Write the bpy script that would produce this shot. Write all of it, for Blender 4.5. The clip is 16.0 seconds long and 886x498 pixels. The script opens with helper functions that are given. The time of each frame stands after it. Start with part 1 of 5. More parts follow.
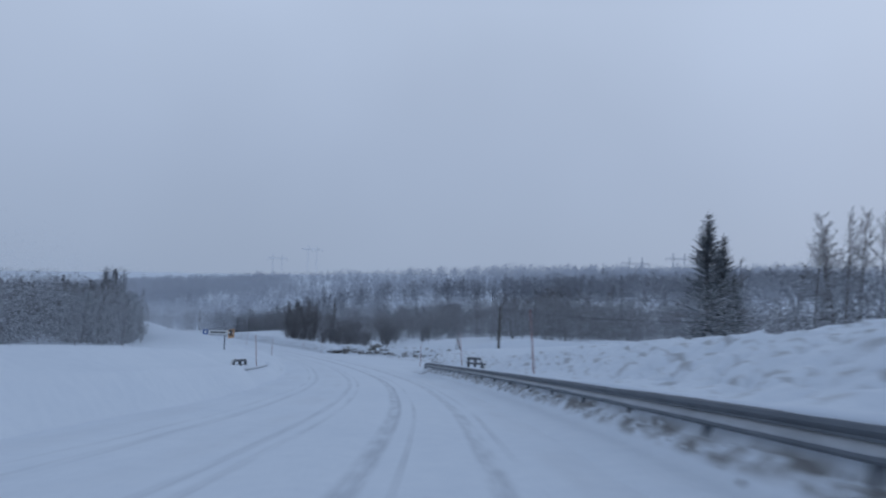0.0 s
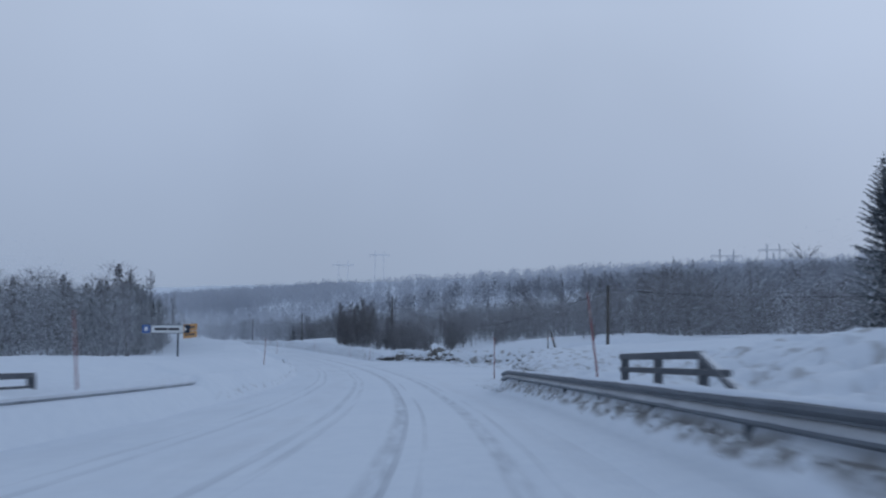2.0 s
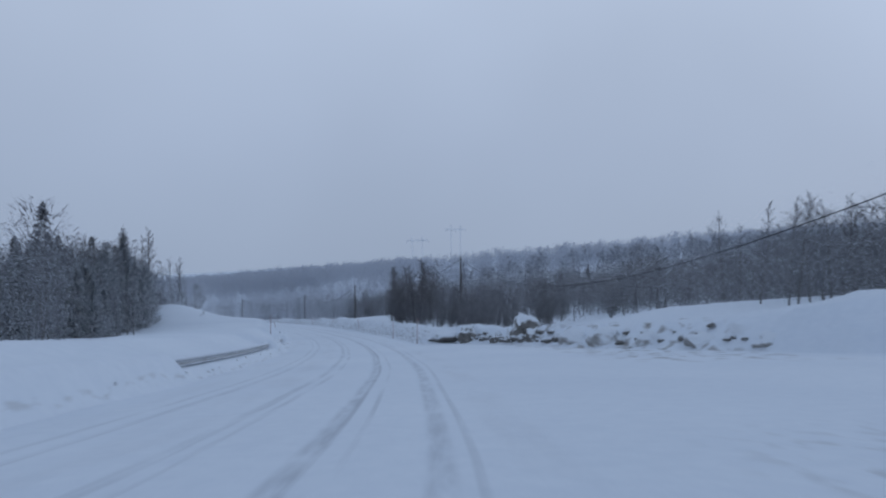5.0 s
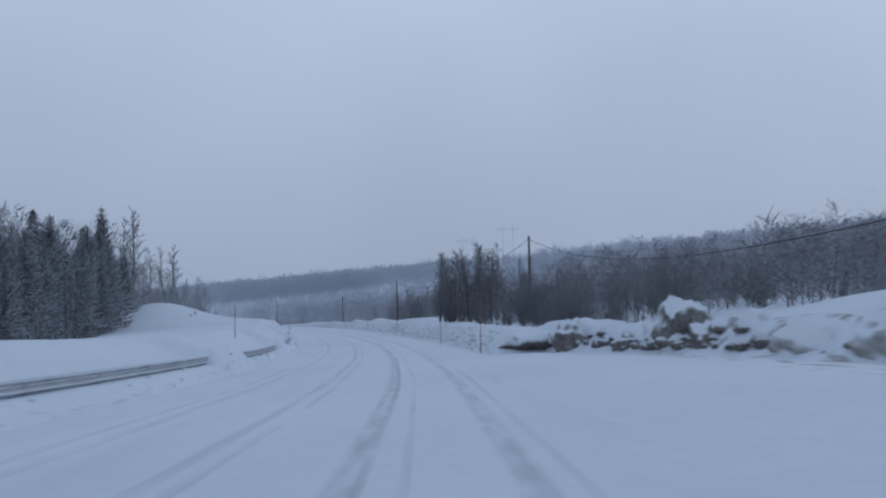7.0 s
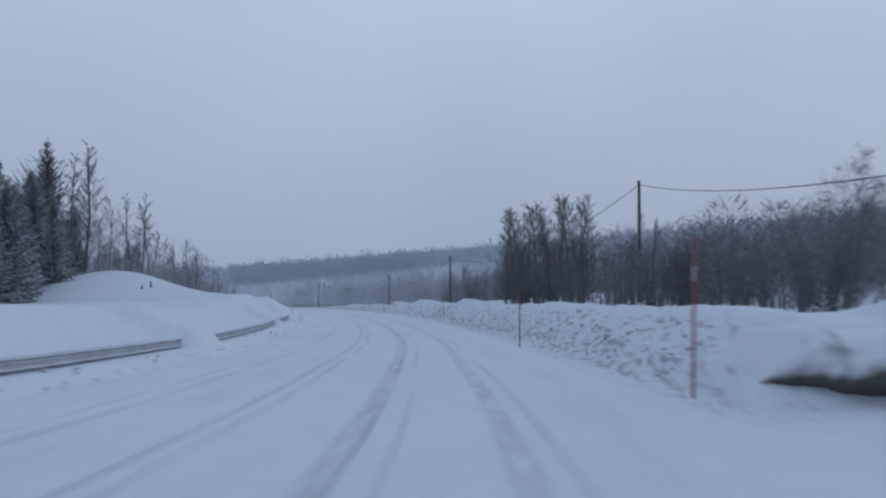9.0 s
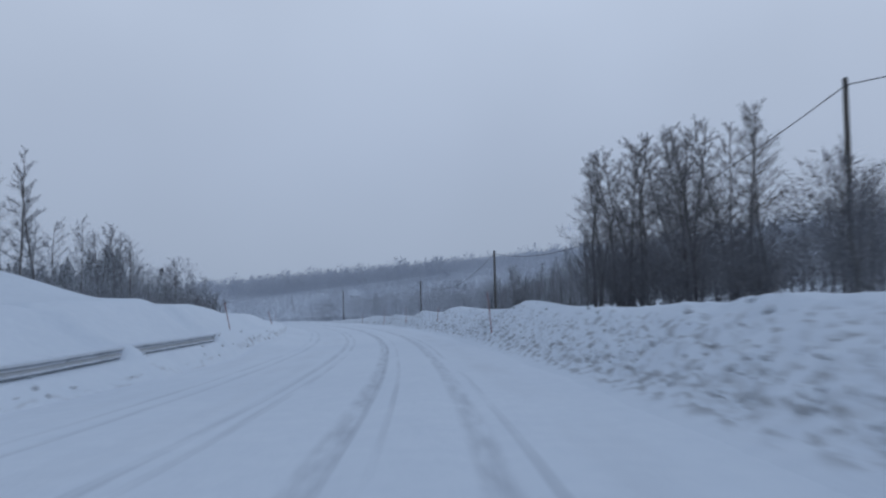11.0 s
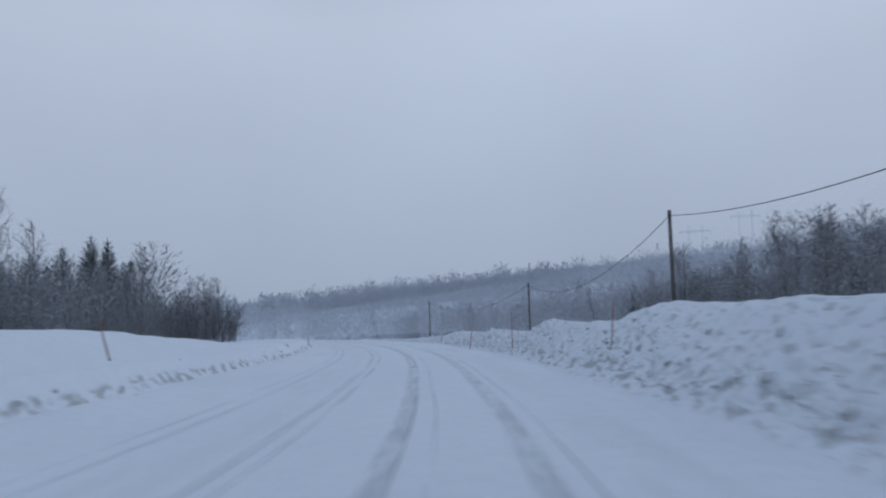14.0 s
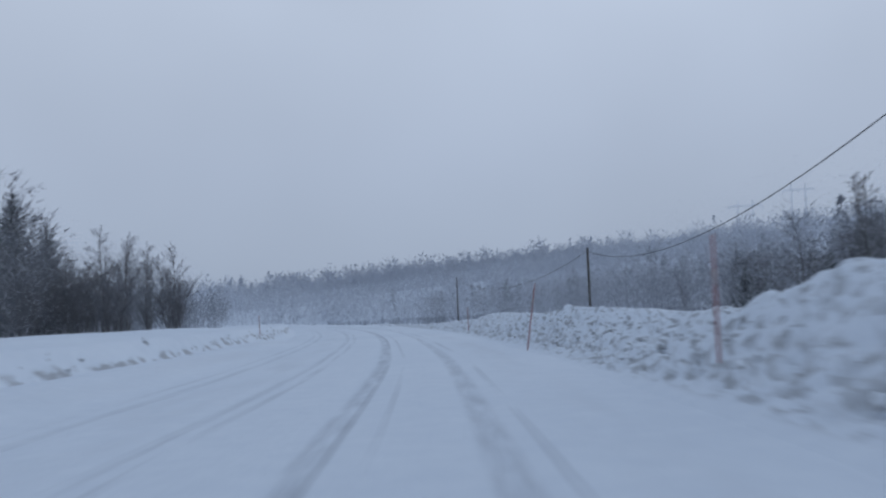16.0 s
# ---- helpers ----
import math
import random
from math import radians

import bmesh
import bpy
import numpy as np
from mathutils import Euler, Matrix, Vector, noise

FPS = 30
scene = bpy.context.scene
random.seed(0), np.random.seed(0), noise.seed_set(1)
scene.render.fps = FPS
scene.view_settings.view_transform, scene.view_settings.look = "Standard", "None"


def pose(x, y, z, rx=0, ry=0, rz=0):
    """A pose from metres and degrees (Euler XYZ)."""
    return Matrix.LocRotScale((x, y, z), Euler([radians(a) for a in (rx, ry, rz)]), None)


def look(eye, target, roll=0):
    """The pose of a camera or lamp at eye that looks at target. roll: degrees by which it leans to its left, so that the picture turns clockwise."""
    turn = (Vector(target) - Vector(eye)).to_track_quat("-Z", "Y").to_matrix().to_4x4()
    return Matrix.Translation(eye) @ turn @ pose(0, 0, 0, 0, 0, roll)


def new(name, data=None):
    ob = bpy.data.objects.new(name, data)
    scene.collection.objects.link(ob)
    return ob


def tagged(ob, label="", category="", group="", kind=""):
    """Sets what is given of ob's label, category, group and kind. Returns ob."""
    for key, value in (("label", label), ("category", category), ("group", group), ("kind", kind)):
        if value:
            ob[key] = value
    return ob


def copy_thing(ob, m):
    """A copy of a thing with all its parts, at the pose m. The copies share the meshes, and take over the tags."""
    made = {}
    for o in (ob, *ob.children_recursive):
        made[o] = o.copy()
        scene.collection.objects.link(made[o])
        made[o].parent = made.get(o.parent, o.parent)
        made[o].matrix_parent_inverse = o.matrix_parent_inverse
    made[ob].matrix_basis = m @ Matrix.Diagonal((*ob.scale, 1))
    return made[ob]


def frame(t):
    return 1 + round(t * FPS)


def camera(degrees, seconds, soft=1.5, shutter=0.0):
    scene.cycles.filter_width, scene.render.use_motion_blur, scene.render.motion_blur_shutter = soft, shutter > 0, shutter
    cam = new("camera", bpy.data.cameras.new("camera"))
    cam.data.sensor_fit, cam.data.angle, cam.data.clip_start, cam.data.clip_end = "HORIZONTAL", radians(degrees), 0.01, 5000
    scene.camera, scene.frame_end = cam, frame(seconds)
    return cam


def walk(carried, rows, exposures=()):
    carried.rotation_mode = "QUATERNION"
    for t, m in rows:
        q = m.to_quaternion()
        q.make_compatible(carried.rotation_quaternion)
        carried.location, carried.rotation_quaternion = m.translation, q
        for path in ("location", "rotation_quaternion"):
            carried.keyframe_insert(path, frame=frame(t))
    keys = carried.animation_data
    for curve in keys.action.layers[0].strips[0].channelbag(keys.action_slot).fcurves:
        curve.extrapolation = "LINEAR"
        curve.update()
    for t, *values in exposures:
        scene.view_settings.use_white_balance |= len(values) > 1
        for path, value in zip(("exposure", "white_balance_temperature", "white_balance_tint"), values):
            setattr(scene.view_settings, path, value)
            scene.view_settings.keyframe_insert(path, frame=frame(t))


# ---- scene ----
# ---- camera and its way: seconds, eye, yaw, pitch, roll ----
cam = camera(52.0, 16.0, soft=2.2, shutter=0.6)
PATH = [
    (0, 0.000, 0.000, 1.200, 0.24, 2.66, 2.20),
    (0.5, 0.094, 7.290, 0.641, 2.64, 2.80, 1.37),
    (1, -0.006, 14.572, 0.061, 3.57, 2.89, 0.91),
    (1.5, -0.245, 21.760, -0.504, 3.79, 3.02, 0.64),
    (2, -0.668, 28.992, -1.053, 4.71, 3.01, 0.50),
    (2.5, -1.139, 36.053, -1.534, 5.63, 3.15, -0.07),
    (3, -1.761, 43.072, -2.020, 6.93, 3.13, -0.06),
    (3.5, -2.366, 49.977, -2.455, 7.67, 3.71, -0.36),
    (4, -2.991, 56.969, -2.889, 8.26, 1.90, -0.10),
    (4.5, -3.760, 63.878, -3.366, 9.05, 1.85, -0.28),
    (5, -4.858, 70.673, -3.865, 9.72, 1.79, -0.46),
    (5.5, -6.214, 77.439, -4.365, 10.35, 1.74, -0.64),
    (6, -7.754, 84.264, -4.846, 11.03, 1.69, -0.82),
    (6.5, -9.409, 91.232, -5.288, 11.85, 1.64, -1.00),
    (7, -10.997, 98.320, -5.727, 12.84, 2.15, -1.20),
    (7.5, -12.662, 105.429, -6.150, 13.86, 2.04, -1.48),
    (8, -14.358, 112.573, -6.567, 14.97, 2.14, -1.25),
    (8.5, -16.158, 119.508, -6.949, 15.54, 1.19, -1.52),
    (9, -18.068, 126.397, -7.298, 16.63, 1.37, -0.24),
    (9.5, -19.910, 133.341, -7.665, 17.43, 1.57, -0.49),
    (10, -21.900, 140.140, -7.989, 18.03, 1.77, -0.74),
    (10.5, -24.037, 146.801, -8.278, 18.56, 1.97, -0.99),
    (11, -26.322, 153.331, -8.540, 19.15, 2.17, -1.24),
    (11.5, -28.755, 159.737, -8.786, 19.94, 2.37, -1.50),
    (12, -31.076, 166.278, -9.048, 20.44, 2.22, -1.70),
    (12.5, -33.534, 172.623, -9.308, 20.84, 1.76, -2.87),
    (13, -36.078, 178.934, -9.538, 22.56, 3.03, -2.69),
    (13.5, -38.779, 185.123, -9.743, 23.67, 2.73, -2.53),
    (14, -41.555, 191.335, -9.952, 25.42, 3.30, -2.05),
    (14.5, -44.365, 197.456, -10.186, 26.06, 3.05, -1.91),
    (15, -47.211, 203.564, -10.448, 26.17, 2.28, -2.50),
    (15.5, -50.095, 209.601, -10.703, 26.77, 2.37, -2.46),
    (16, -53.028, 215.642, -10.942, 27.43, 2.35, -2.36),
]
walk(cam, [(t, pose(x, y, z, 0, 0, yaw) @ pose(0, 0, 0, 90 + pitch) @ pose(0, 0, 0, 0, 0, roll))
           for t, x, y, z, yaw, pitch, roll in PATH],
     exposures=((0.0, 0.03, 6500, 10), (4.0, 0.03, 6550, 10), (8.0, 0.07, 6620, 10), (12.0, 0.12, 6800, 10), (16.0, 0.14, 6900, 10)))

# ---- overcast winter light ----
world = bpy.data.worlds.new("overcast_sky")
scene.world = world
world.use_nodes = True
wn, wl = world.node_tree.nodes, world.node_tree.links
wn.clear()
w_out = wn.new("ShaderNodeOutputWorld")
w_bg = wn.new("ShaderNodeBackground")
w_sky = wn.new("ShaderNodeTexSky")
w_sky.sky_type = "NISHITA"
w_sky.sun_disc = False
w_sky.sun_elevation, w_sky.sun_rotation = radians(24), radians(38)
w_sky.air_density, w_sky.dust_density = 1.0, 2.0
w_dim = wn.new("ShaderNodeVectorMath")
w_dim.operation = "SCALE"
w_dim.inputs[3].default_value = 0.06
w_co = wn.new("ShaderNodeTexCoord")
w_sep = wn.new("ShaderNodeSeparateXYZ")
w_ramp = wn.new("ShaderNodeValToRGB")
w_noise = wn.new("ShaderNodeTexNoise")
w_noise.inputs["Scale"].default_value = 2.2
w_noise.inputs["Detail"].default_value = 3.0
w_noise.inputs["Roughness"].default_value = 0.45
w_cloud = wn.new("ShaderNodeMapRange")
w_cloud.inputs[1].default_value, w_cloud.inputs[2].default_value = 0.3, 0.7
w_cloud.inputs[3].default_value, w_cloud.inputs[4].default_value = 0.93, 1.07
w_mul = wn.new("ShaderNodeVectorMath")
w_mul.operation = "SCALE"
w_mix = wn.new("ShaderNodeMix")
w_mix.data_type = "RGBA"
w_mix.inputs[0].default_value = 0.97
ramp = w_ramp.color_ramp
ramp.elements[0].position, ramp.elements[0].color = 0.0, (0.312, 0.394, 0.542, 1)
ramp.elements[1].position, ramp.elements[1].color = 0.80, (0.266, 0.352, 0.505, 1)
mid = ramp.elements.new(0.14)
mid.color = (0.367, 0.453, 0.615, 1)
mid = ramp.elements.new(0.30)
mid.color = (0.436, 0.528, 0.695, 1)
wl.new(w_co.outputs["Generated"], w_sep.inputs[0])
wl.new(w_sep.outputs["Z"], w_ramp.inputs[0])
wl.new(w_co.outputs["Generated"], w_noise.inputs["Vector"])
wl.new(w_noise.outputs[0], w_cloud.inputs[0])
wl.new(w_ramp.outputs[0], w_mul.inputs[0])
# the cloud is a little brighter towards the hidden sun
w_side = wn.new("ShaderNodeMapRange")
w_side.inputs[1].default_value, w_side.inputs[2].default_value = -1.0, 1.0
w_side.inputs[3].default_value, w_side.inputs[4].default_value = 0.93, 1.06
w_both = wn.new("ShaderNodeMath")
w_both.operation = "MULTIPLY"
wl.new(w_sep.outputs["X"], w_side.inputs[0])
wl.new(w_side.outputs[0], w_both.inputs[0])
wl.new(w_cloud.outputs[0], w_both.inputs[1])
wl.new(w_both.outputs[0], w_mul.inputs[3])
wl.new(w_sky.outputs[0], w_dim.inputs[0])
wl.new(w_dim.outputs[0], w_mix.inputs[6])
wl.new(w_mul.outputs[0], w_mix.inputs[7])
wl.new(w_mix.outputs[2], w_bg.inputs[0])
w_bg.inputs[1].default_value = 1.0
wl.new(w_bg.outputs[0], w_out.inputs[0])

sun = new("sun", bpy.data.lights.new("sun", "SUN"))
sun.data.energy, sun.data.angle, sun.data.color = 0.22, radians(60), (0.80, 0.91, 1.0)
sun.matrix_world = look((70, 90, 60), (0, 0, 0))


# ---- small tools ----
def rnd(a, b):
    return random.uniform(a, b)


def mesh_from(name, verts, faces, material=None, smooth=False):
    """A mesh from vertices and faces of three or four corners."""
    me = bpy.data.meshes.new(name)
    co = np.array([tuple(v) for v in verts] if not isinstance(verts, np.ndarray) else verts, np.float32)
    me.vertices.add(len(co))
    me.vertices.foreach_set("co", co.ravel())
    if isinstance(faces, np.ndarray):
        sizes, corners = np.full(len(faces), faces.shape[1], np.int32), faces.ravel().astype(np.int32)
    else:
        sizes = np.array([len(q) for q in faces], np.int32)
        corners = np.array([i for q in faces for i in q], np.int32)
    me.loops.add(len(corners))
    me.loops.foreach_set("vertex_index", corners)
    me.polygons.add(len(sizes))
    me.polygons.foreach_set("loop_start", np.r_[0, np.cumsum(sizes)[:-1]].astype(np.int32))
    if material:
        me.materials.append(material)
    me.update(calc_edges=True)
    me.polygons.foreach_set("use_smooth", [smooth] * len(me.polygons))
    return me


def bm_mesh(name, bm, material=None, smooth=False):
    me = bpy.data.meshes.new(name)
    bm.normal_update()
    bm.to_mesh(me)
    bm.free()
    if material:
        me.materials.append(material)
    if smooth:
        me.polygons.foreach_set("use_smooth", [True] * len(me.polygons))
    return me


def part(name, data, parent, label="", at=None):
    ob = new(name, data)
    ob.parent = parent
    if at is not None:
        ob.matrix_basis = at
    return tagged(ob, label)


def box(bm, m, sx, sy, sz, bevel=0.0):
    made = bmesh.ops.create_cube(bm, size=1.0, matrix=m @ Matrix.Diagonal((sx, sy, sz, 1)))
    if bevel:
        edges = list({e for v in made["verts"] for e in v.link_edges})
        bmesh.ops.bevel(bm, geom=edges, offset=bevel, segments=2, affect="EDGES", clamp_overlap=True)


def rod(bm, a, b, r0, r1, n=10):
    a, b = Vector(a), Vector(b)
    m = Matrix.Translation((a + b) / 2) @ (b - a).to_track_quat("Z", "Y").to_matrix().to_4x4()
    bmesh.ops.create_cone(bm, cap_ends=True, segments=n, radius1=r0, radius2=r1, depth=(b - a).length, matrix=m)


def smoothstep(a, b, x):
    u = np.clip((np.asarray(x, float) - a) / (b - a), 0, 1)
    return u * u * (3 - 2 * u)


def lattice(ix, iy, seed):
    h = (ix.astype(np.int64) * 374761393 + iy.astype(np.int64) * 668265263 + seed * 974711) & 0x7FFFFFFF
    h = ((h ^ (h >> 13)) * 1274126177) & 0x7FFFFFFF
    return ((h ^ (h >> 16)) & 0xFFFF) / 65535.0


def value_noise(x, y, seed=0):
    """Smooth noise from 0 to 1 on a unit lattice."""
    x, y = np.asarray(x, float), np.asarray(y, float)
    ix, iy = np.floor(x), np.floor(y)
    u, v = x - ix, y - iy
    u, v = u * u * (3 - 2 * u), v * v * (3 - 2 * v)
    a, b = lattice(ix, iy, seed), lattice(ix + 1, iy, seed)
    c, d = lattice(ix, iy + 1, seed), lattice(ix + 1, iy + 1, seed)
    return (a * (1 - u) + b * u) * (1 - v) + (c * (1 - u) + d * u) * v


def fbm(x, y, seed=0, octaves=4):
    out, amp, total = 0.0, 1.0, 0.0
    for k in range(octaves):
        out = out + amp * value_noise(x * 2**k, y * 2**k, seed + k)
        total, amp = total + amp, amp * 0.5
    return out / total - 0.5


# ---- materials ----
def material(name, base, rough=0.7, metal=0.0, second=None, scale=6.0, coarse=0.6, bump=0.0, bump_scale=40.0, spec=0.3):
    """Base colour broken up at two scales towards the second colour, with a fine relief."""
    m = bpy.data.materials.new(name)
    m.use_nodes = True
    n, l = m.node_tree.nodes, m.node_tree.links
    b = n["Principled BSDF"]
    b.inputs["Roughness"].default_value, b.inputs["Metallic"].default_value = rough, metal
    b.inputs["Specular IOR Level"].default_value = spec
    co = n.new("ShaderNodeTexCoord")
    fine, big = n.new("ShaderNodeTexNoise"), n.new("ShaderNodeTexNoise")
    fine.inputs["Scale"].default_value, big.inputs["Scale"].default_value = scale, coarse
    fine.inputs["Detail"].default_value = 5.0
    add = n.new("ShaderNodeMath")
    add.operation = "MULTIPLY_ADD"
    add.inputs[1].default_value, add.inputs[2].default_value = 0.5, 0.0
    add2 = n.new("ShaderNodeMath")
    add2.operation = "MULTIPLY_ADD"
    add2.inputs[1].default_value = 0.5
    sharp = n.new("ShaderNodeMapRange")
    sharp.inputs[1].default_value, sharp.inputs[2].default_value = 0.36, 0.64
    mix = n.new("ShaderNodeMix")
    mix.data_type = "RGBA"
    second = second or tuple(0.75 * c for c in base)
    mix.inputs[6].default_value, mix.inputs[7].default_value = (*base, 1), (*second, 1)
    l.new(co.outputs["Object"], fine.inputs["Vector"])
    l.new(co.outputs["Object"], big.inputs["Vector"])
    l.new(fine.outputs[0], add.inputs[0])
    l.new(big.outputs[0], add2.inputs[0])
    l.new(add.outputs[0], add2.inputs[2])
    l.new(add2.outputs[0], sharp.inputs[0])
    l.new(sharp.outputs[0], mix.inputs[0])
    l.new(mix.outputs[2], b.inputs["Base Color"])
    if bump:
        tex, bp = n.new("ShaderNodeTexNoise"), n.new("ShaderNodeBump")
        tex.inputs["Scale"].default_value, tex.inputs["Detail"].default_value = bump_scale, 6.0
        bp.inputs["Strength"].default_value, bp.inputs["Distance"].default_value = 1.0, bump
        l.new(co.outputs["Object"], tex.inputs["Vector"])
        l.new(tex.outputs[0], bp.inputs["Height"])
        l.new(bp.outputs[0], b.inputs["Normal"])
    return m


def snow_dusted(name, base, second, low=0.25, high=0.8, grain=1.2, snow=(0.80, 0.82, 0.85), most=1.0, rough=0.85, patchy=1.6, relief=0.0):
    """A dark surface on whose upper sides snow has settled, in patches."""
    m = material(name, base, rough, second=second, scale=14.0, coarse=1.5, bump=relief, bump_scale=4.0)
    n, l = m.node_tree.nodes, m.node_tree.links
    b = n["Principled BSDF"]
    under = b.inputs["Base Color"].links[0].from_socket
    geo, sep = n.new("ShaderNodeNewGeometry"), n.new("ShaderNodeSeparateXYZ")
    co, tex = n.new("ShaderNodeTexCoord"), n.new("ShaderNodeTexNoise")
    tex.inputs["Scale"].default_value, tex.inputs["Detail"].default_value = grain, 4.0
    ma = n.new("ShaderNodeMath")
    ma.operation = "MULTIPLY_ADD"
    ma.inputs[1].default_value = patchy
    sub = n.new("ShaderNodeMath")
    sub.operation = "SUBTRACT"
    sub.inputs[1].default_value = patchy / 2
    rng = n.new("ShaderNodeMapRange")
    rng.inputs[1].default_value, rng.inputs[2].default_value, rng.inputs[4].default_value = low, high, most
    mix = n.new("ShaderNodeMix")
    mix.data_type = "RGBA"
    mix.inputs[7].default_value = (*snow, 1)
    l.new(geo.outputs["Normal"], sep.inputs[0])
    l.new(co.outputs["Object"], tex.inputs["Vector"])
    l.new(tex.outputs[0], ma.inputs[0])
    l.new(sep.outputs["Z"], ma.inputs[2])
    l.new(ma.outputs[0], sub.inputs[0])
    l.new(sub.outputs[0], rng.inputs[0])
    l.new(rng.outputs[0], mix.inputs[0])
    l.new(under, mix.inputs[6])
    l.new(mix.outputs[2], b.inputs["Base Color"])
    return m


SNOW = (0.765, 0.815, 0.875)
M_FLAKE = material("snowflakes", (0.80, 0.84, 0.89), 0.9, second=(0.76, 0.80, 0.86), scale=2.0, coarse=0.2, spec=0.0)
M_SNOW = material("snow_field", SNOW, 0.75, second=(0.70, 0.75, 0.82), scale=3.0, coarse=0.12, bump=0.02, bump_scale=6.0, spec=0.2)
M_CRUST = material("gritty_settled_snow", (0.50, 0.52, 0.545), 0.85, second=(0.36, 0.375, 0.395), scale=6.0, coarse=0.9, bump=0.01)
M_STEEL = material("weathered_galvanised_steel", (0.19, 0.21, 0.235), 0.55, 0.7, second=(0.12, 0.135, 0.155), scale=9.0, coarse=1.2, bump=0.001)
M_STEEL_DARK = snow_dusted("dark_weathered_railing_steel", (0.085, 0.095, 0.11), (0.13, 0.14, 0.155), low=0.55, high=0.95, grain=2.5)
M_STEEL_CRUST = snow_dusted("snow-crusted_barrier_steel", (0.16, 0.175, 0.195), (0.30, 0.32, 0.345), low=-1.3, high=0.0, grain=1.1, snow=(0.66, 0.695, 0.74), most=0.92, patchy=1.7)
M_POST = material("pressure_treated_post", (0.12, 0.105, 0.09), 0.8, second=(0.2, 0.18, 0.155), scale=20.0, coarse=2.0)
M_RED = material("faded_red_plastic", (0.31, 0.095, 0.09), 0.5, second=(0.25, 0.09, 0.085), scale=10.0, coarse=1.0)
M_BAND = material("reflective_band", (0.48, 0.36, 0.34), 0.4)
M_PINK = material("bleached_red_plastic", (0.38, 0.17, 0.165), 0.55, second=(0.32, 0.14, 0.135), scale=8.0)
M_DARKPOLE = material("dark_tarred_wood", (0.075, 0.067, 0.060), 0.85, second=(0.125, 0.115, 0.105), scale=12.0, coarse=0.8, bump=0.004, bump_scale=30.0)
M_CABLE = material("black_cable", (0.035, 0.037, 0.042), 0.6)
M_ORANGE = material("orange_sign_sheet", (0.52, 0.30, 0.13), 0.45, second=(0.60, 0.28, 0.06), scale=4.0)
M_WHITE = material("white_sign_sheet", (0.74, 0.75, 0.74), 0.4, second=(0.66, 0.68, 0.68), scale=4.0)
M_BLUE = material("blue_sign_sheet", (0.09, 0.15, 0.31), 0.4, second=(0.05, 0.15, 0.42), scale=4.0)
M_NAVY = material("dark_sign_sheet", (0.035, 0.045, 0.07), 0.4)
M_BARS = material("sign_lettering", (0.06, 0.06, 0.07), 0.5)
# Pylon greys are lightened towards the sky to stand in for haze.
M_PYLON = material("haze_toned_galvanised_lattice", (0.56, 0.60, 0.66), 0.6)
M_PYLON_HAZE = material("far_haze_toned_lattice", (0.74, 0.79, 0.86), 0.7, second=(0.68, 0.73, 0.80), scale=2.0)
M_BARK = snow_dusted("dark_birch_bark", (0.105, 0.098, 0.096), (0.17, 0.16, 0.155), low=0.35, high=0.95)
# Twig and needle greys are lifted to mimic haze, least in the near clump.
M_TWIG = snow_dusted("winter_twigs", (0.160, 0.164, 0.180), (0.225, 0.230, 0.248), low=0.42, high=1.05, most=0.5)
M_TWIG_DARK = snow_dusted("near_dark_twigs", (0.130, 0.126, 0.133), (0.195, 0.190, 0.199), low=0.5, high=1.1, most=0.5)
M_BARK_DARK = snow_dusted("furrowed_dark_bark", (0.085, 0.079, 0.078), (0.15, 0.142, 0.138), low=0.5, high=1.05)
M_BRUSH = snow_dusted("willow_brush_twigs", (0.150, 0.150, 0.162), (0.215, 0.213, 0.226), low=0.50, high=1.15, most=0.5)
M_NEEDLE = snow_dusted("snowy_spruce_needles", (0.150, 0.168, 0.186), (0.21, 0.228, 0.248), low=0.60, high=1.10, grain=1.6, most=0.6)
M_NEEDLE_SNOW = snow_dusted("heavily_snowed_spruce_needles", (0.190, 0.210, 0.232), (0.26, 0.28, 0.304), low=0.35, high=0.95, grain=1.3, most=0.7)
# Distance haze is put into the colour of the far twigs.
M_HAZE_NEAR = snow_dusted("haze_toned_twigs", (0.275, 0.292, 0.327), (0.345, 0.362, 0.40), low=0.2, high=0.9, most=0.1)
M_HAZE_FAR = snow_dusted("far_haze_toned_twigs", (0.455, 0.484, 0.540), (0.515, 0.544, 0.60), low=0.1, high=0.9, most=0.1)


def let_light_through(m, share):
    """Thin twigs and flakes: part of the light passes through to the other side."""
    n, l = m.node_tree.nodes, m.node_tree.links
    b, out = n["Principled BSDF"], n["Material Output"]
    t, mix = n.new("ShaderNodeBsdfTranslucent"), n.new("ShaderNodeMixShader")
    l.new(b.inputs["Base Color"].links[0].from_socket, t.inputs[0])
    mix.inputs[0].default_value = share
    l.new(b.outputs[0], mix.inputs[1])
    l.new(t.outputs[0], mix.inputs[2])
    l.new(mix.outputs[0], out.inputs[0])


# The hazed twigs are lit from both sides, so their crowns stay flat.
for m in (M_HAZE_NEAR, M_HAZE_FAR, M_FLAKE):
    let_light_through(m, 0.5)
for m in (M_TWIG, M_BRUSH, M_TWIG_DARK, M_NEEDLE, M_NEEDLE_SNOW):
    let_light_through(m, 0.3)


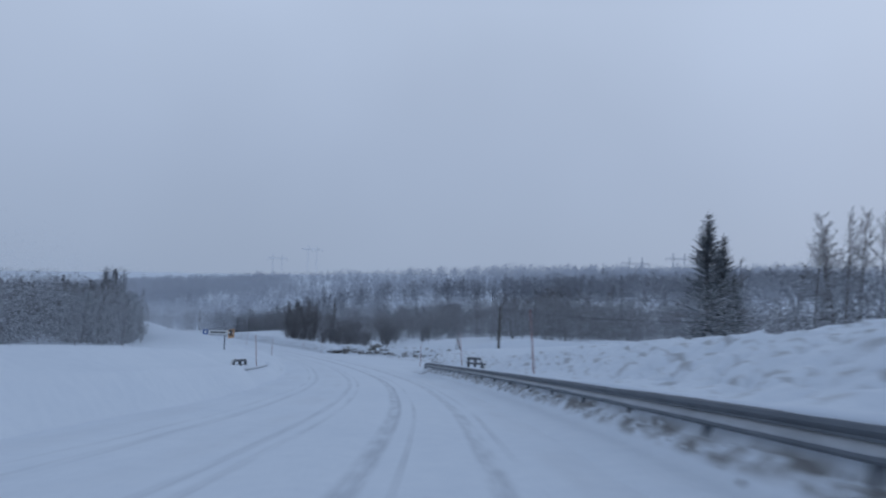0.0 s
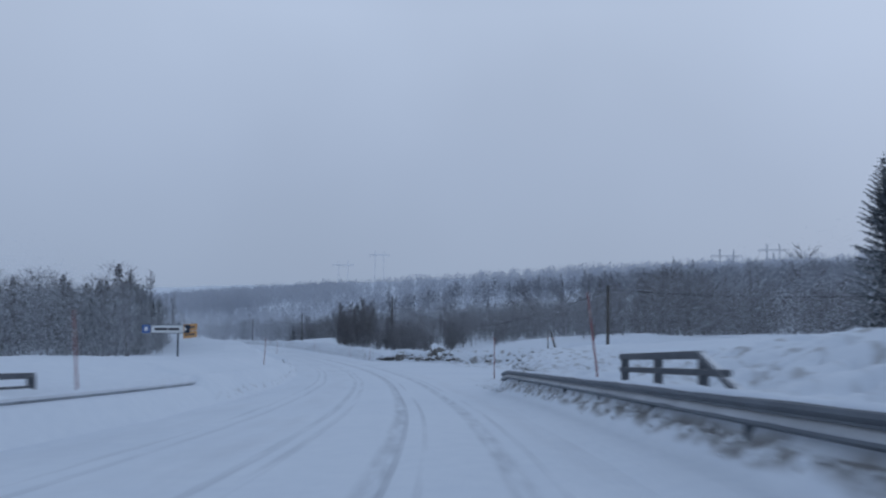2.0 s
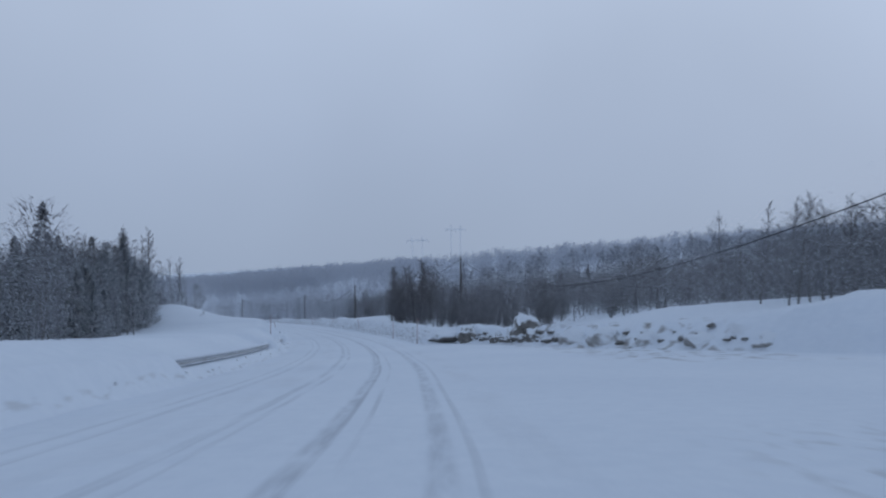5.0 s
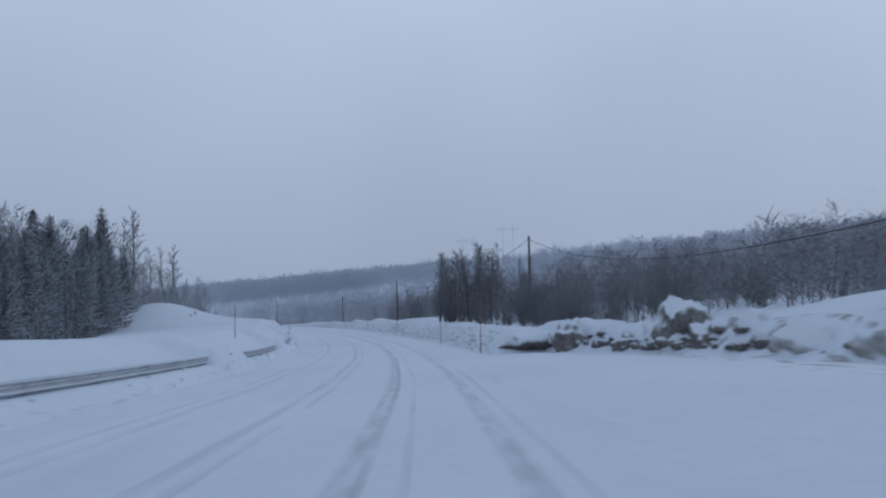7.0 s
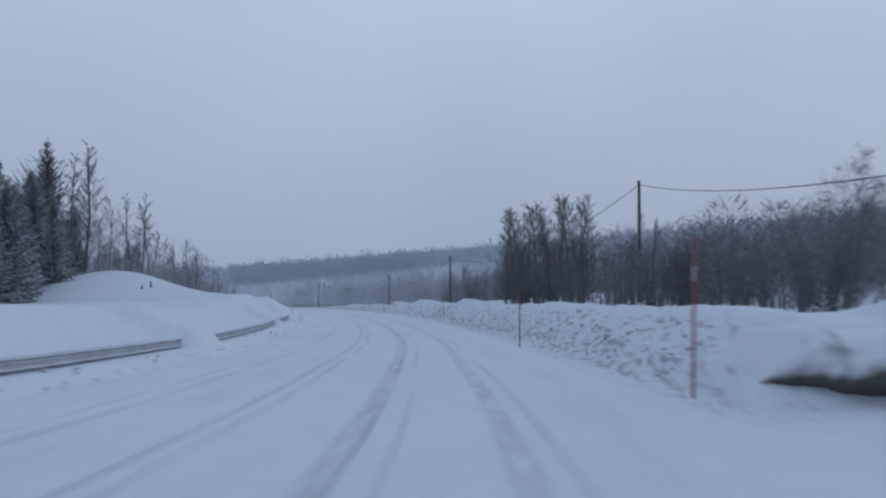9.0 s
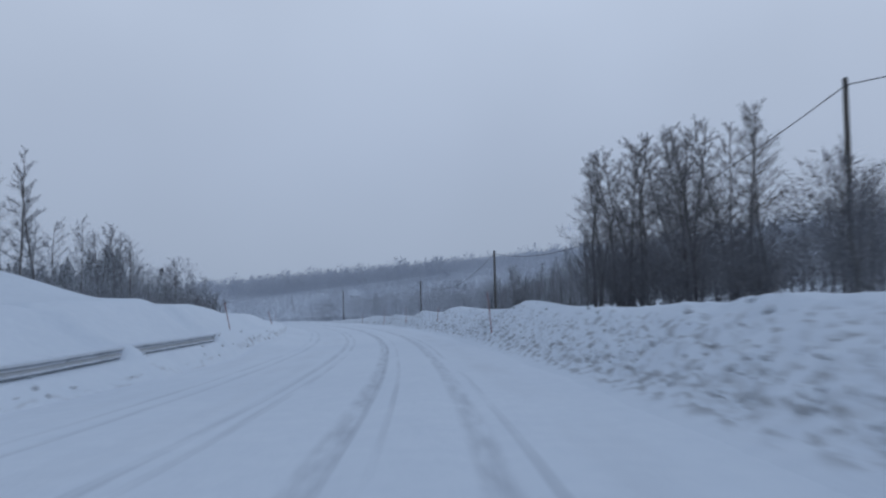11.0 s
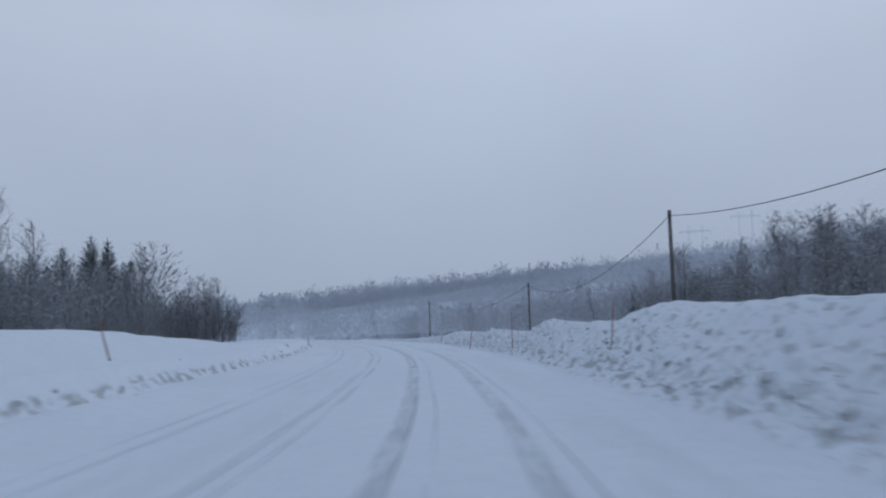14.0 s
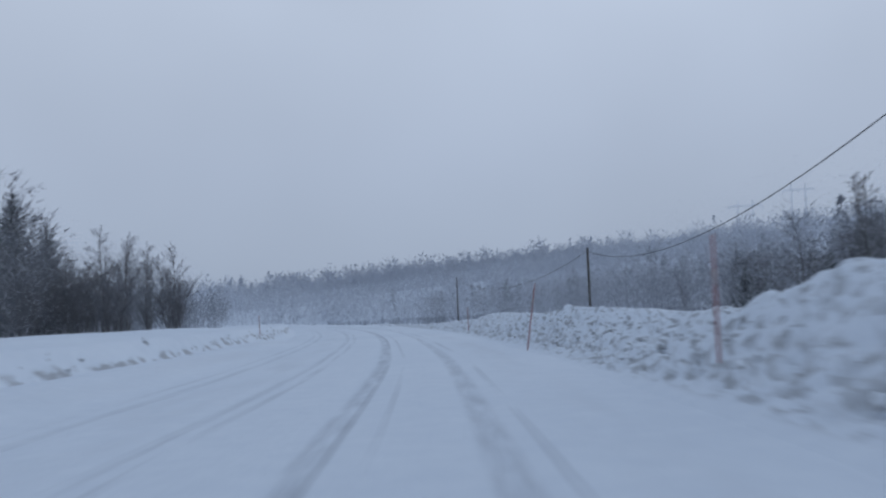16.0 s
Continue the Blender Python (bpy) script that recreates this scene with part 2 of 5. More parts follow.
def zoned(name, zones, relief=0.0):
    """Snow with grime, ice or painted gap shade along strips of a surface whose map runs in metres along (u) and across
    (v).
    """
    m = material(name, SNOW, 0.75, second=(0.705, 0.76, 0.83), scale=3.0, coarse=0.12, spec=0.2, bump=relief, bump_scale=7.0)
    n, l = m.node_tree.nodes, m.node_tree.links
    b = n["Principled BSDF"]
    col = b.inputs["Base Color"].links[0].from_socket
    uv, sep = n.new("ShaderNodeUVMap"), n.new("ShaderNodeSeparateXYZ")
    l.new(uv.outputs[0], sep.inputs[0])

    def math_node(op, a, c, d=None):
        q = n.new("ShaderNodeMath")
        q.operation = op
        for k, v in enumerate((a, c, d)):
            if v is None:
                continue
            if isinstance(v, (int, float)):
                q.inputs[k].default_value = v
            else:
                l.new(v, q.inputs[k])
        return q.outputs[0]

    def noise_on(su, sv, detail=4.0):
        mp, tex = n.new("ShaderNodeMapping"), n.new("ShaderNodeTexNoise")
        mp.inputs["Scale"].default_value = (su, sv, 1)
        tex.inputs["Scale"].default_value, tex.inputs["Detail"].default_value = 1.0, detail
        l.new(uv.outputs[0], mp.inputs[0])
        l.new(mp.outputs[0], tex.inputs["Vector"])
        return tex.outputs[0]

    for centre, half, colour, strength, su, sv, low, high, wander, u0, u1 in zones:
        sway = math_node("MULTIPLY_ADD", noise_on(0.035, 0.0, 1.0), 2 * wander, -wander)
        off = math_node("ABSOLUTE", math_node("SUBTRACT", math_node("SUBTRACT", sep.outputs["Y"], sway), centre), 0.0)
        strip = n.new("ShaderNodeMapRange")
        strip.interpolation_type = "SMOOTHSTEP"
        strip.inputs[1].default_value, strip.inputs[2].default_value = half, half * 0.35
        l.new(off, strip.inputs[0])
        patch = n.new("ShaderNodeMapRange")
        patch.inputs[1].default_value, patch.inputs[2].default_value = low, high
        l.new(noise_on(su, sv), patch.inputs[0])
        amount = math_node("MULTIPLY", math_node("MULTIPLY", strip.outputs[0], patch.outputs[0]), strength)
        for at, sign in ((u0, 1), (u1, -1)):
            end = n.new("ShaderNodeMapRange")
            end.inputs[1].default_value, end.inputs[2].default_value = at - sign * 3, at + sign * 3
            l.new(sep.outputs["X"], end.inputs[0])
            amount = math_node("MULTIPLY", amount, end.outputs[0])
        mix = n.new("ShaderNodeMix")
        mix.data_type = "RGBA"
        mix.inputs[7].default_value = (*colour, 1)
        l.new(amount, mix.inputs[0])
        l.new(col, mix.inputs[6])
        col = mix.outputs[2]
    l.new(col, b.inputs["Base Color"])
    tex, bp = n.new("ShaderNodeTexNoise"), n.new("ShaderNodeBump")
    tex.inputs["Scale"].default_value, tex.inputs["Detail"].default_value = 9.0, 6.0
    bp.inputs["Strength"].default_value, bp.inputs["Distance"].default_value = 0.9, 0.025
    co = n.new("ShaderNodeTexCoord")
    l.new(co.outputs["Object"], tex.inputs["Vector"])
    l.new(tex.outputs[0], bp.inputs["Height"])
    l.new(bp.outputs[0], b.inputs["Normal"])
    return m


ICE = (0.36, 0.39, 0.44)
M_ROAD = zoned("driven_snow", [
    # centre, half width, colour, strength, noise along, noise across, low, high, wander, from, to
    (-0.92, 0.22, ICE, 0.50, 0.7, 4.0, 0.30, 0.66, 0.16, -80, 400),
    (0.57, 0.20, ICE, 0.46, 0.7, 4.0, 0.30, 0.66, 0.16, -80, 400),
    (-0.80, 0.07, ICE, 0.42, 0.10, 2.0, 0.36, 0.62, 0.22, -80, 400),
    (0.92, 0.08, ICE, 0.34, 0.12, 2.0, 0.40, 0.65, 0.25, -80, 400),
    (-0.45, 0.07, ICE, 0.34, 0.12, 2.0, 0.40, 0.65, 0.25, -80, 400),
    (-2.66, 0.15, ICE, 0.32, 0.25, 5.0, 0.28, 0.62, 0.18, -80, 400),
    (-2.30, 0.12, ICE, 0.30, 0.2, 4.0, 0.38, 0.62, 0.20, -80, 400),
    (-4.40, 0.16, ICE, 0.28, 0.25, 5.0, 0.28, 0.62, 0.18, -80, 400),
    (-4.85, 0.12, ICE, 0.26, 0.2, 4.0, 0.38, 0.62, 0.22, -80, 400),
    (1.6, 0.5, (0.60, 0.63, 0.68), 0.4, 0.2, 1.2, 0.42, 0.75, 0.3, -80, 400),
    (-3.5, 0.8, (0.60, 0.63, 0.68), 0.35, 0.2, 1.2, 0.42, 0.75, 0.3, -80, 400),
    (-6.0, 1.0, (0.62, 0.65, 0.70), 0.35, 0.1, 0.9, 0.42, 0.75, 0.4, -80, 400),
])
GRIT = (0.13, 0.115, 0.10)
M_BANK_R = zoned("ploughed_snow_grit_and_gap_shade", [
    (2.82, 0.20, GRIT, 0.8, 1.5, 4.0, 0.42, 0.58, 0.05, -80, 68),
    (3.9, 1.1, (0.24, 0.225, 0.205), 0.7, 0.9, 3.0, 0.50, 0.60, 0.3, 60, 70),
    # dirty lumps and the small shadows between them, both as grey patches
    (6.0, 3.2, (0.30, 0.295, 0.29), 0.65, 1.2, 3.4, 0.53, 0.66, 0.4, 0, 80),
    # grey specks: grit, and shade painted for the gaps between clods
    (3.6, 0.95, (0.36, 0.36, 0.36), 0.42, 2.6, 6.5, 0.52, 0.68, 0.15, 139, 330),
    (4.2, 1.6, (0.20, 0.202, 0.21), 0.66, 3.2, 8.0, 0.530, 0.61, 0.2, 232, 330),
    (4.2, 1.5, (0.26, 0.262, 0.27), 0.45, 2.6, 7.0, 0.550, 0.64, 0.2, 196, 234),
    (3.1, 0.4, (0.20, 0.198, 0.20), 0.55, 1.8, 6.0, 0.50, 0.60, 0.15, 139, 330),
    (3.8, 1.0, (0.24, 0.236, 0.235), 0.55, 2.2, 6.0, 0.545, 0.63, 0.2, 139, 200),
    (12.5, 5.5, (0.24, 0.225, 0.21), 0.9, 0.9, 1.2, 0.54, 0.66, 0.3, 104, 142),
], 0.05)
M_BANK_L = zoned("ploughed_snow_left", [
    (-6.78, 0.16, (0.40, 0.40, 0.41), 0.4, 1.2, 5.0, 0.52, 0.64, 0.12, 60, 190),
    # dark line painted as shade in the undercut along the bank's foot
    (-6.95, 0.18, (0.30, 0.30, 0.31), 0.7, 1.4, 4.0, 0.48, 0.58, 0.18, 196, 330),
])

# ---- the road's line: a long left bend that falls away ----
Y_BACK, Y_BEND, S_STRAIGHT = -60.0, 216.0, 330.0
LINE_X = (-1.0791531e-08, 4.6678887e-06, -1.79107126e-03, 3.10598393e-02, -5.7247034e-02)
LINE_Z = (2.8321835e-08, 1.142666373e-04, -8.18990334e-02, 4.59049137e-02)


def road_line():
    ys = np.arange(Y_BACK, Y_BEND, 0.5)
    slope0 = np.polyval(np.polyder(LINE_X), 0.0)
    xs = np.where(ys < 0, np.polyval(LINE_X, 0.0) + ys * slope0, np.polyval(LINE_X, np.maximum(ys, 0)))
    zs = np.polyval(LINE_Z, ys)
    head = math.atan(-np.polyval(np.polyder(LINE_X), Y_BEND))
    x, y, z = np.polyval(LINE_X, Y_BEND), Y_BEND, np.polyval(LINE_Z, Y_BEND)
    rows = []
    for k in range(360):
        rows.append((x, y, z))
        x, y, z = x - math.sin(head) * 0.5, y + math.cos(head) * 0.5, z - 0.0150
        head += 0.5 / 505
    return np.concatenate([np.c_[xs, ys, zs], np.array(rows)])


LINE = road_line()
ALONG = np.r_[0, np.cumsum(np.hypot(*np.diff(LINE[:, :2], axis=0).T))]
ALONG -= np.interp(0, LINE[:, 1], ALONG)
TAN = np.gradient(LINE[:, :2], axis=0)
TAN /= np.linalg.norm(TAN, axis=1)[:, None]
S_MIN, S_MAX = ALONG[0], ALONG[-1]


def road_frame(s):
    s = np.asarray(s, float)
    x, y, z = (np.interp(s, ALONG, LINE[:, k]) for k in range(3))
    tx, ty = np.interp(s, ALONG, TAN[:, 0]), np.interp(s, ALONG, TAN[:, 1])
    return x, y, z, tx, ty


def flat(s, d):
    """World x and y of the place s metres along the road and d to its right."""
    x, y, _, tx, ty = road_frame(s)
    return x + d * ty, y - d * tx


def nearest(x, y):
    """The way along the road and the offset to its right, for arrays of places."""
    x, y = np.ravel(x), np.ravel(y)
    s, d = np.empty(len(x)), np.empty(len(x))
    for k in range(0, len(x), 4000):
        q = slice(k, k + 4000)
        i = ((x[q, None] - LINE[None, ::2, 0]) ** 2 + (y[q, None] - LINE[None, ::2, 1]) ** 2).argmin(1) * 2
        vx, vy = x[q] - LINE[i, 0], y[q] - LINE[i, 1]
        s[q] = ALONG[i] + vx * TAN[i, 0] + vy * TAN[i, 1]
        d[q] = vx * TAN[i, 1] - vy * TAN[i, 0]
    return s, d


CROSSFALL = 0.026
LEFT_TOP = ((-60, 1.2), (20, 1.25), (32, 1.4), (38.5, 1.42), (40.0, 1.1), (41.6, 0.30), (47, 0.32), (50, 0.75), (54, 1.1), (69, 1.4), (79, 1.35), (117, 1.25), (140, 1.3), (153, 1.6), (170, 1.5),
            (190, 2.0), (197, 2.08), (201, 1.9), (206, 1.64), (216, 1.68), (225, 1.53), (235, 1.27), (244, 0.9), (256, 1.0), (263, 1.0), (278, 0.85), (300, 0.8), (400, 0.7))
RIGHT_TOP = ((137, 0.85), (144, 1.25), (150, 1.3), (163, 1.5), (173, 1.4), (180, 1.42), (187, 1.5), (193, 1.8), (197, 1.47), (206, 1.5), (213, 1.6), (218.5, 1.75),
             (221, 1.36), (228, 1.3), (234.6, 1.48), (236.4, 1.0), (243, 0.95), (252, 1.15), (258, 0.96), (270, 1.0), (275, 0.8), (289, 0.46), (310, 0.15), (400, 0.15))
BANK_TOP = ((-60, 1.92), (20, 1.92), (32, 1.86), (40, 1.75), (46, 1.6), (52, 1.36), (60, 1.3), (66, 1.42), (70, 1.6), (76, 1.75), (84, 1.7), (90, 1.2), (400, 0.5))
RAIL_SHOWS = ((42.0, 59.5), (100.0, 132.0), (137.2, 156.2), (159.2, 180.0), (180.6, 192.5))
RAIL_RISE = ((100, -0.03), (135, -0.03), (145, -0.11), (160, -0.10), (174, 0.03), (182, 0.18), (192, 0.25))


def table(rows, s):
    return np.interp(s, [r[0] for r in rows], [r[1] for r in rows])


def shows_rail(s):
    out = 0.0
    for a, b in RAIL_SHOWS:
        out = np.maximum(out, smoothstep(a - 0.4, a + 0.4, s) * (1 - smoothstep(b - 0.4, b + 0.4, s)))
    return out


def road_z(s, d):
    return road_frame(s)[2] + CROSSFALL * np.clip(d, -9, 5)


def far_edge(d):
    return np.interp(d, (3.0, 3.5, 5.6, 6.6, 8.8, 9.6, 10.9, 13, 16, 20, 60), (140, 139.2, 139.3, 137.4, 133.7, 131.0, 128.0, 121, 115, 110, 104))


def mouth(s, d):
    """1 where the side road opens to the right, 0 outside it."""
    near = np.interp(d, (2.5, 3.2, 4.4, 5, 9, 15, 30, 60), (60, 65, 71, 75, 78, 81, 88, 100))
    far = far_edge(d)
    return smoothstep(near - 3.4, near + 1.6, s) * (1 - smoothstep(far - 1.4, far + 0.2, s)) * (1 - smoothstep(34, 42, d))


def shoulder(s, d):
    """The snowed-over verge that climbs towards the inner bank."""
    return 0.34 * smoothstep(-4.9, -6.9, d) * smoothstep(190, 202, s) * (1 - smoothstep(266, 284, s))


def left_h(s, d):
    top, bare = table(LEFT_TOP, s), shows_rail(s)
    e = d + 0.45 * fbm(s * 0.3, d * 0.2, 3)
    high = np.minimum(top + 0.2, 0.98)
    buried = high * smoothstep(-6.35, -7.5, e) + (top + 0.2 - high) * smoothstep(-7.4, -9.4, e)
    open_face = np.where(s < 80, 0.66, 0.46 + table(RAIL_RISE, s)) * smoothstep(-6.5, -7.4, e) + (0.74 - 0.46) * smoothstep(-7.66, -7.80, d) + (top + 0.2 - 0.74) * smoothstep(-7.9, -10.4, d)
    h = np.maximum(buried, shoulder(s, d)) * (1 - bare) + open_face * bare
    h = h + 0.10 * fbm(s * 0.5, d * 0.5, 11) * smoothstep(-7.4, -9.0, d)
    h = h + 0.10 * np.maximum(fbm(s * 1.9, d * 1.9, 12), 0) * smoothstep(-6.6, -7.0, d) * smoothstep(-8.6, -7.4, d) * (1 - bare)
    h = h + 3.0 * np.exp(-(((s - 203) / 14.0) ** 2) - ((d + 21.5) / 6.0) ** 2)
    h = h - 0.8 * smoothstep(-12, -26, d)
    return h - 0.06


def crevices(s, d):
    """Ploughed lumps: swellings parted by narrow gaps."""
    wide, small = fbm(s * 0.75, d * 0.95, 44, 3), fbm(s * 1.7, d * 1.9, 45, 3)
    return 0.35 * np.abs(wide) + 0.25 * np.abs(small) - 0.20 * np.exp(-((wide / 0.035) ** 2)) - 0.16 * np.exp(-((small / 0.045) ** 2)) - 0.09


def right_h(s, d):
    early = s < 100
    # behind the guard rail
    dirt = 0.16 * smoothstep(1.3, 2.5, d) + 0.30 * smoothstep(2.5, 2.9, d)
    dirt = dirt + 0.20 * fbm(s * 1.2, d * 2.6, 21, 5) * smoothstep(2.55, 2.75, d) * (1 - smoothstep(2.95, 3.1, d))
    behind = 0.36 * smoothstep(2.93, 3.1, d) + (table(BANK_TOP, s) - 0.84) * smoothstep(3.6, 6.8, d)
    hill = 0.091 * np.maximum(d - 6.8, 0) * (1 - smoothstep(45, 70, s)) + 0.05 * np.maximum(d - 6.8, 0) * smoothstep(45, 70, s)
    lumps = (0.30 * fbm(s * 0.55, d * 0.8, 22) + 0.50 * np.maximum(fbm(s * 0.6, d * 1.4, 23, 5), -0.06)) * smoothstep(3.3, 4.6, d) * (1 - 0.5 * smoothstep(54, 61, s))
    lumps = lumps + 0.8 * (1 - 0.8 * smoothstep(55, 61, s)) * crevices(s * 0.8, d * 0.8) * smoothstep(3.5, 4.4, d) * (1 - 0.6 * smoothstep(9, 14, d))
    a = dirt + behind + np.minimum(hill, 3.6) + lumps
    # beyond the side road
    face = 2.85 + 0.35 * fbm(s * 0.3, 0 * d, 31)
    b = (table(RIGHT_TOP, s) - 0.10) * (0.35 * smoothstep(face - 0.6, face + 0.9, d) + 0.65 * smoothstep(face, face + 2.1, d))
    clod = np.maximum(fbm(s * 0.75, d * 2.2, 32, 5), -0.10) + 0.5 * np.maximum(fbm(s * 2.2, d * 3.0, 34, 4), 0)
    b = b + 0.34 * clod * smoothstep(face - 0.1, face + 0.5, d) * (1 - 0.85 * smoothstep(4.4, 5.4, d))
    rough = 0.62 * crevices(s * 1.9 + 7, d * 1.7) + 0.25 * crevices(s, d)
    b = b + rough * smoothstep(face - 0.2, face + 0.5, d) * (1 - 0.9 * smoothstep(4.5, 5.4, d)) * (0.55 + 0.45 * smoothstep(215, 230, s))
    b = b + 0.20 * fbm(s * 0.22, d * 0.3, 33) * smoothstep(4.0, 5.2, d) + np.minimum(0.06 * np.maximum(d - 12, 0), 1.6) - 0.40 * smoothstep(5.0, 8.0, d)
    b = b + 1.15 * smoothstep(16, 26, d) * (1 - smoothstep(142, 158, s))
    b = b - 2.6 * smoothstep(6.0, 14.0, d) * smoothstep(256, 276, s)
    # the wall of snow pushed up at the far side of the side road
    inside = np.minimum(s - far_edge(d), (d - np.interp(s, (104, 110, 115, 121, 128, 131, 133.7, 136.9, 139), (60, 20, 16, 13, 10.9, 9.6, 8.8, 6.6, 3.0))) * 1.3)
    wall = smoothstep(0.1, 1.7, inside) * (1 - smoothstep(138.5, 143, s)) * (1 - smoothstep(4.5, 9.0, inside)) * smoothstep(5.0, 7.0, d) * (1 - smoothstep(22, 34, d))
    ridge = 0.9 + 0.5 * fbm(s * 0.35, d * 0.35, 35) + 0.55 * np.maximum(fbm(s * 1.1, d * 1.3, 36, 5), -0.15)
    b = b + wall * ridge
    # clods thrown up on the corner where the crash barrier ends
    a = a + smoothstep(60, 66, s) * smoothstep(2.9, 3.4, d) * (0.30 * np.maximum(fbm(s * 0.5, d * 1.0, 37, 5), -0.1) + 0.16 * np.maximum(fbm(s * 1.6, d * 2.4, 38, 5), -0.1))
    h = np.where(early, a, b)
    m = mouth(s, d)
    edge = 4 * m * (1 - m) * (s < 100) * smoothstep(2.9, 3.6, d)
    h = h * (1 - m) + (0.05 + 0.05 * fbm(s * 0.4, d * 0.4, 41)) * m
    return h + edge * (0.45 * np.maximum(fbm(s * 0.9, d * 1.3, 46, 5), -0.1) + 0.05) - 0.06


def far_plane(x, y):
    z = -16 + 0.045 * (y - 300) + 0.07 * (x + 150)
    return np.minimum(z, 14 + 0.01 * z) + 3.0 * fbm(x * 0.012, y * 0.012, 51)


def ground_z(s, d, x, y):
    """The height of the snow anywhere."""
    road = road_z(s, d)
    side = np.where(d < 0, left_h(s, np.minimum(d, -6.0)), right_h(s, np.maximum(d, 1.3)))
    side = np.where((d > -6.0) & (d < 1.3), 0.0, side)
    near = road + side + 0.25 * fbm(x * 0.1, y * 0.1, 61) * smoothstep(6, 12, np.abs(d))
    w = np.maximum(smoothstep(35, 130, np.abs(d)), smoothstep(396, 440, s))
    return near * (1 - w) + far_plane(x, y) * w


def z_at(x, y):
    s, d = nearest([x], [y])
    return float(ground_z(s, d, np.array([x]), np.array([y]))[0])


def place(s, d, h=0.0):
    """The world place at s along, d to the right and h over the road."""
    x, y = flat(s, d)
    return Vector((float(x), float(y), float(road_z(s, d)) + h))


def on_snow(s, d):
    x, y = flat(s, d)
    x, y = float(x), float(y)
    return Vector((x, y, z_at(x, y)))


def heading(s):
    _, _, _, tx, ty = road_frame(s)
    return math.degrees(math.atan2(-float(tx), float(ty)))


def grid_faces(rows, cols, base=0):
    i = np.arange(rows - 1)[:, None] * cols + np.arange(cols - 1)[None, :] + base
    return np.stack([i, i + 1, i + 1 + cols, i + cols], -1).reshape(-1, 4)


def strip_mesh(name, ss, dd, height, mat):
    """A sheet laid along the road, mapped in metres along and across."""
    s, d = np.meshgrid(ss, dd, indexing="ij")
    x, y = flat(s, d)
    z = height(s, d, x, y)
    verts = np.stack([x, y, z], -1).reshape(-1, 3)
    me = mesh_from(name, verts, grid_faces(len(ss), len(dd))[:, ::-1], mat, True)
    uv = me.uv_layers.new(name="along_across")
    idx = np.empty(len(me.loops), np.int32)
    me.loops.foreach_get("vertex_index", idx)
    uv.data.foreach_set("uv", np.stack([s.ravel()[idx], d.ravel()[idx]], -1).astype(np.float32).ravel())
    return me


def spread(*runs):
    """Steps along an axis: (from, to, step), one after another."""
    out = [np.arange(a, b, step) for a, b, step in runs]
    return np.concatenate(out + [np.array([runs[-1][1]])])


RUTS = ((-1.0, 0.24, 0.035), (0.55, 0.24, 0.035), (-2.70, 0.17, 0.022), (-4.40, 0.17, 0.022))


def road_height(s, d, x, y):
    z = road_z(s, d) + shoulder(s, d) + 0.02 * fbm(s * 0.3, d * 0.5, 71)
    for at, half, deep in RUTS:
        z = z - deep * np.exp(-(((d - at - 0.14 * np.sin(s * 0.05 + at)) / half) ** 2)) * (0.6 + 0.8 * value_noise(s * 0.6, d * 0 + at, 72))
    return z + 0.015 * fbm(s * 2.0, d * 4.0, 73)


road = new("road", strip_mesh("road", spread((S_MIN, -6, 2.0), (-6, 290, 0.4), (290, 372, 1.5)), np.arange(-8.0, 2.9, 0.12), road_height, M_ROAD))
tagged(road, "snow-covered two-lane road with wheel tracks pressed into it", "road", kind="structure")

bank = new("snow_bank_right", strip_mesh("snow_bank_right", spread((S_MIN, -4, 1.5), (-4, 76, 0.15), (76, 112, 0.3), (112, 262, 0.15), (262, 340, 0.7)),
                                         spread((1.3, 6.2, 0.09), (6.2, 9.0, 0.2), (9.0, 44.0, 1.0)), lambda s, d, x, y: ground_z(s, d, x, y), M_BANK_R))
tagged(bank, "ploughed snow bank, lumpy and gritty, along the road's outer edge", "snow bank", kind="structure")
bank = new("snow_bank_left", strip_mesh("snow_bank_left", spread((S_MIN, 20, 1.5), (20, 300, 0.25), (300, 372, 1.0)),
                                        spread((-40, -12, 0.8), (-12, -6.4, 0.09)), lambda s, d, x, y: ground_z(s, d, x, y), M_BANK_L))
tagged(bank, "smooth ploughed snow bank along the inner edge of the bend", "snow bank", kind="structure")


def ground_mesh():
    """One wide sheet of snow: fine cells by the road, wide ones up to the hills."""
    xs = np.unique(np.r_[np.arange(-2400, -560, 160), np.arange(-560, 480, 8.0), np.arange(480, 2400, 160)])
    ys = np.unique(np.r_[np.arange(-1200, -160, 130), np.arange(-160, 1000, 8.0), np.arange(1000, 3600, 200)])
    x, y = np.meshgrid(xs, ys, indexing="ij")
    s, d = nearest(x, y)
    s, d = s.reshape(x.shape), d.reshape(x.shape)
    z = ground_z(s, d, x, y)
    under = (1 - smoothstep(30, 38, np.abs(d + 1))) * (1 - smoothstep(332, 345, s))
    z = z - 2.2 * under
    verts = np.stack([x, y, z], -1).reshape(-1, 3)
    return mesh_from("ground", verts, grid_faces(len(xs), len(ys)), M_SNOW, True)


ground = tagged(new("ground", ground_mesh()), "open snow-covered ground rolling up to distant hills", "ground", kind="structure")


# ---- guard rails ----
def beam_profile():
    """The folded W of a crash barrier beam: offset towards the road, height from its middle."""
    return ((0.0, -0.155), (0.03, -0.150), (0.075, -0.115), (0.075, -0.075), (0.012, -0.022), (0.012, 0.022), (0.075, 0.075), (0.075, 0.115), (0.03, 0.150), (0.0, 0.155))


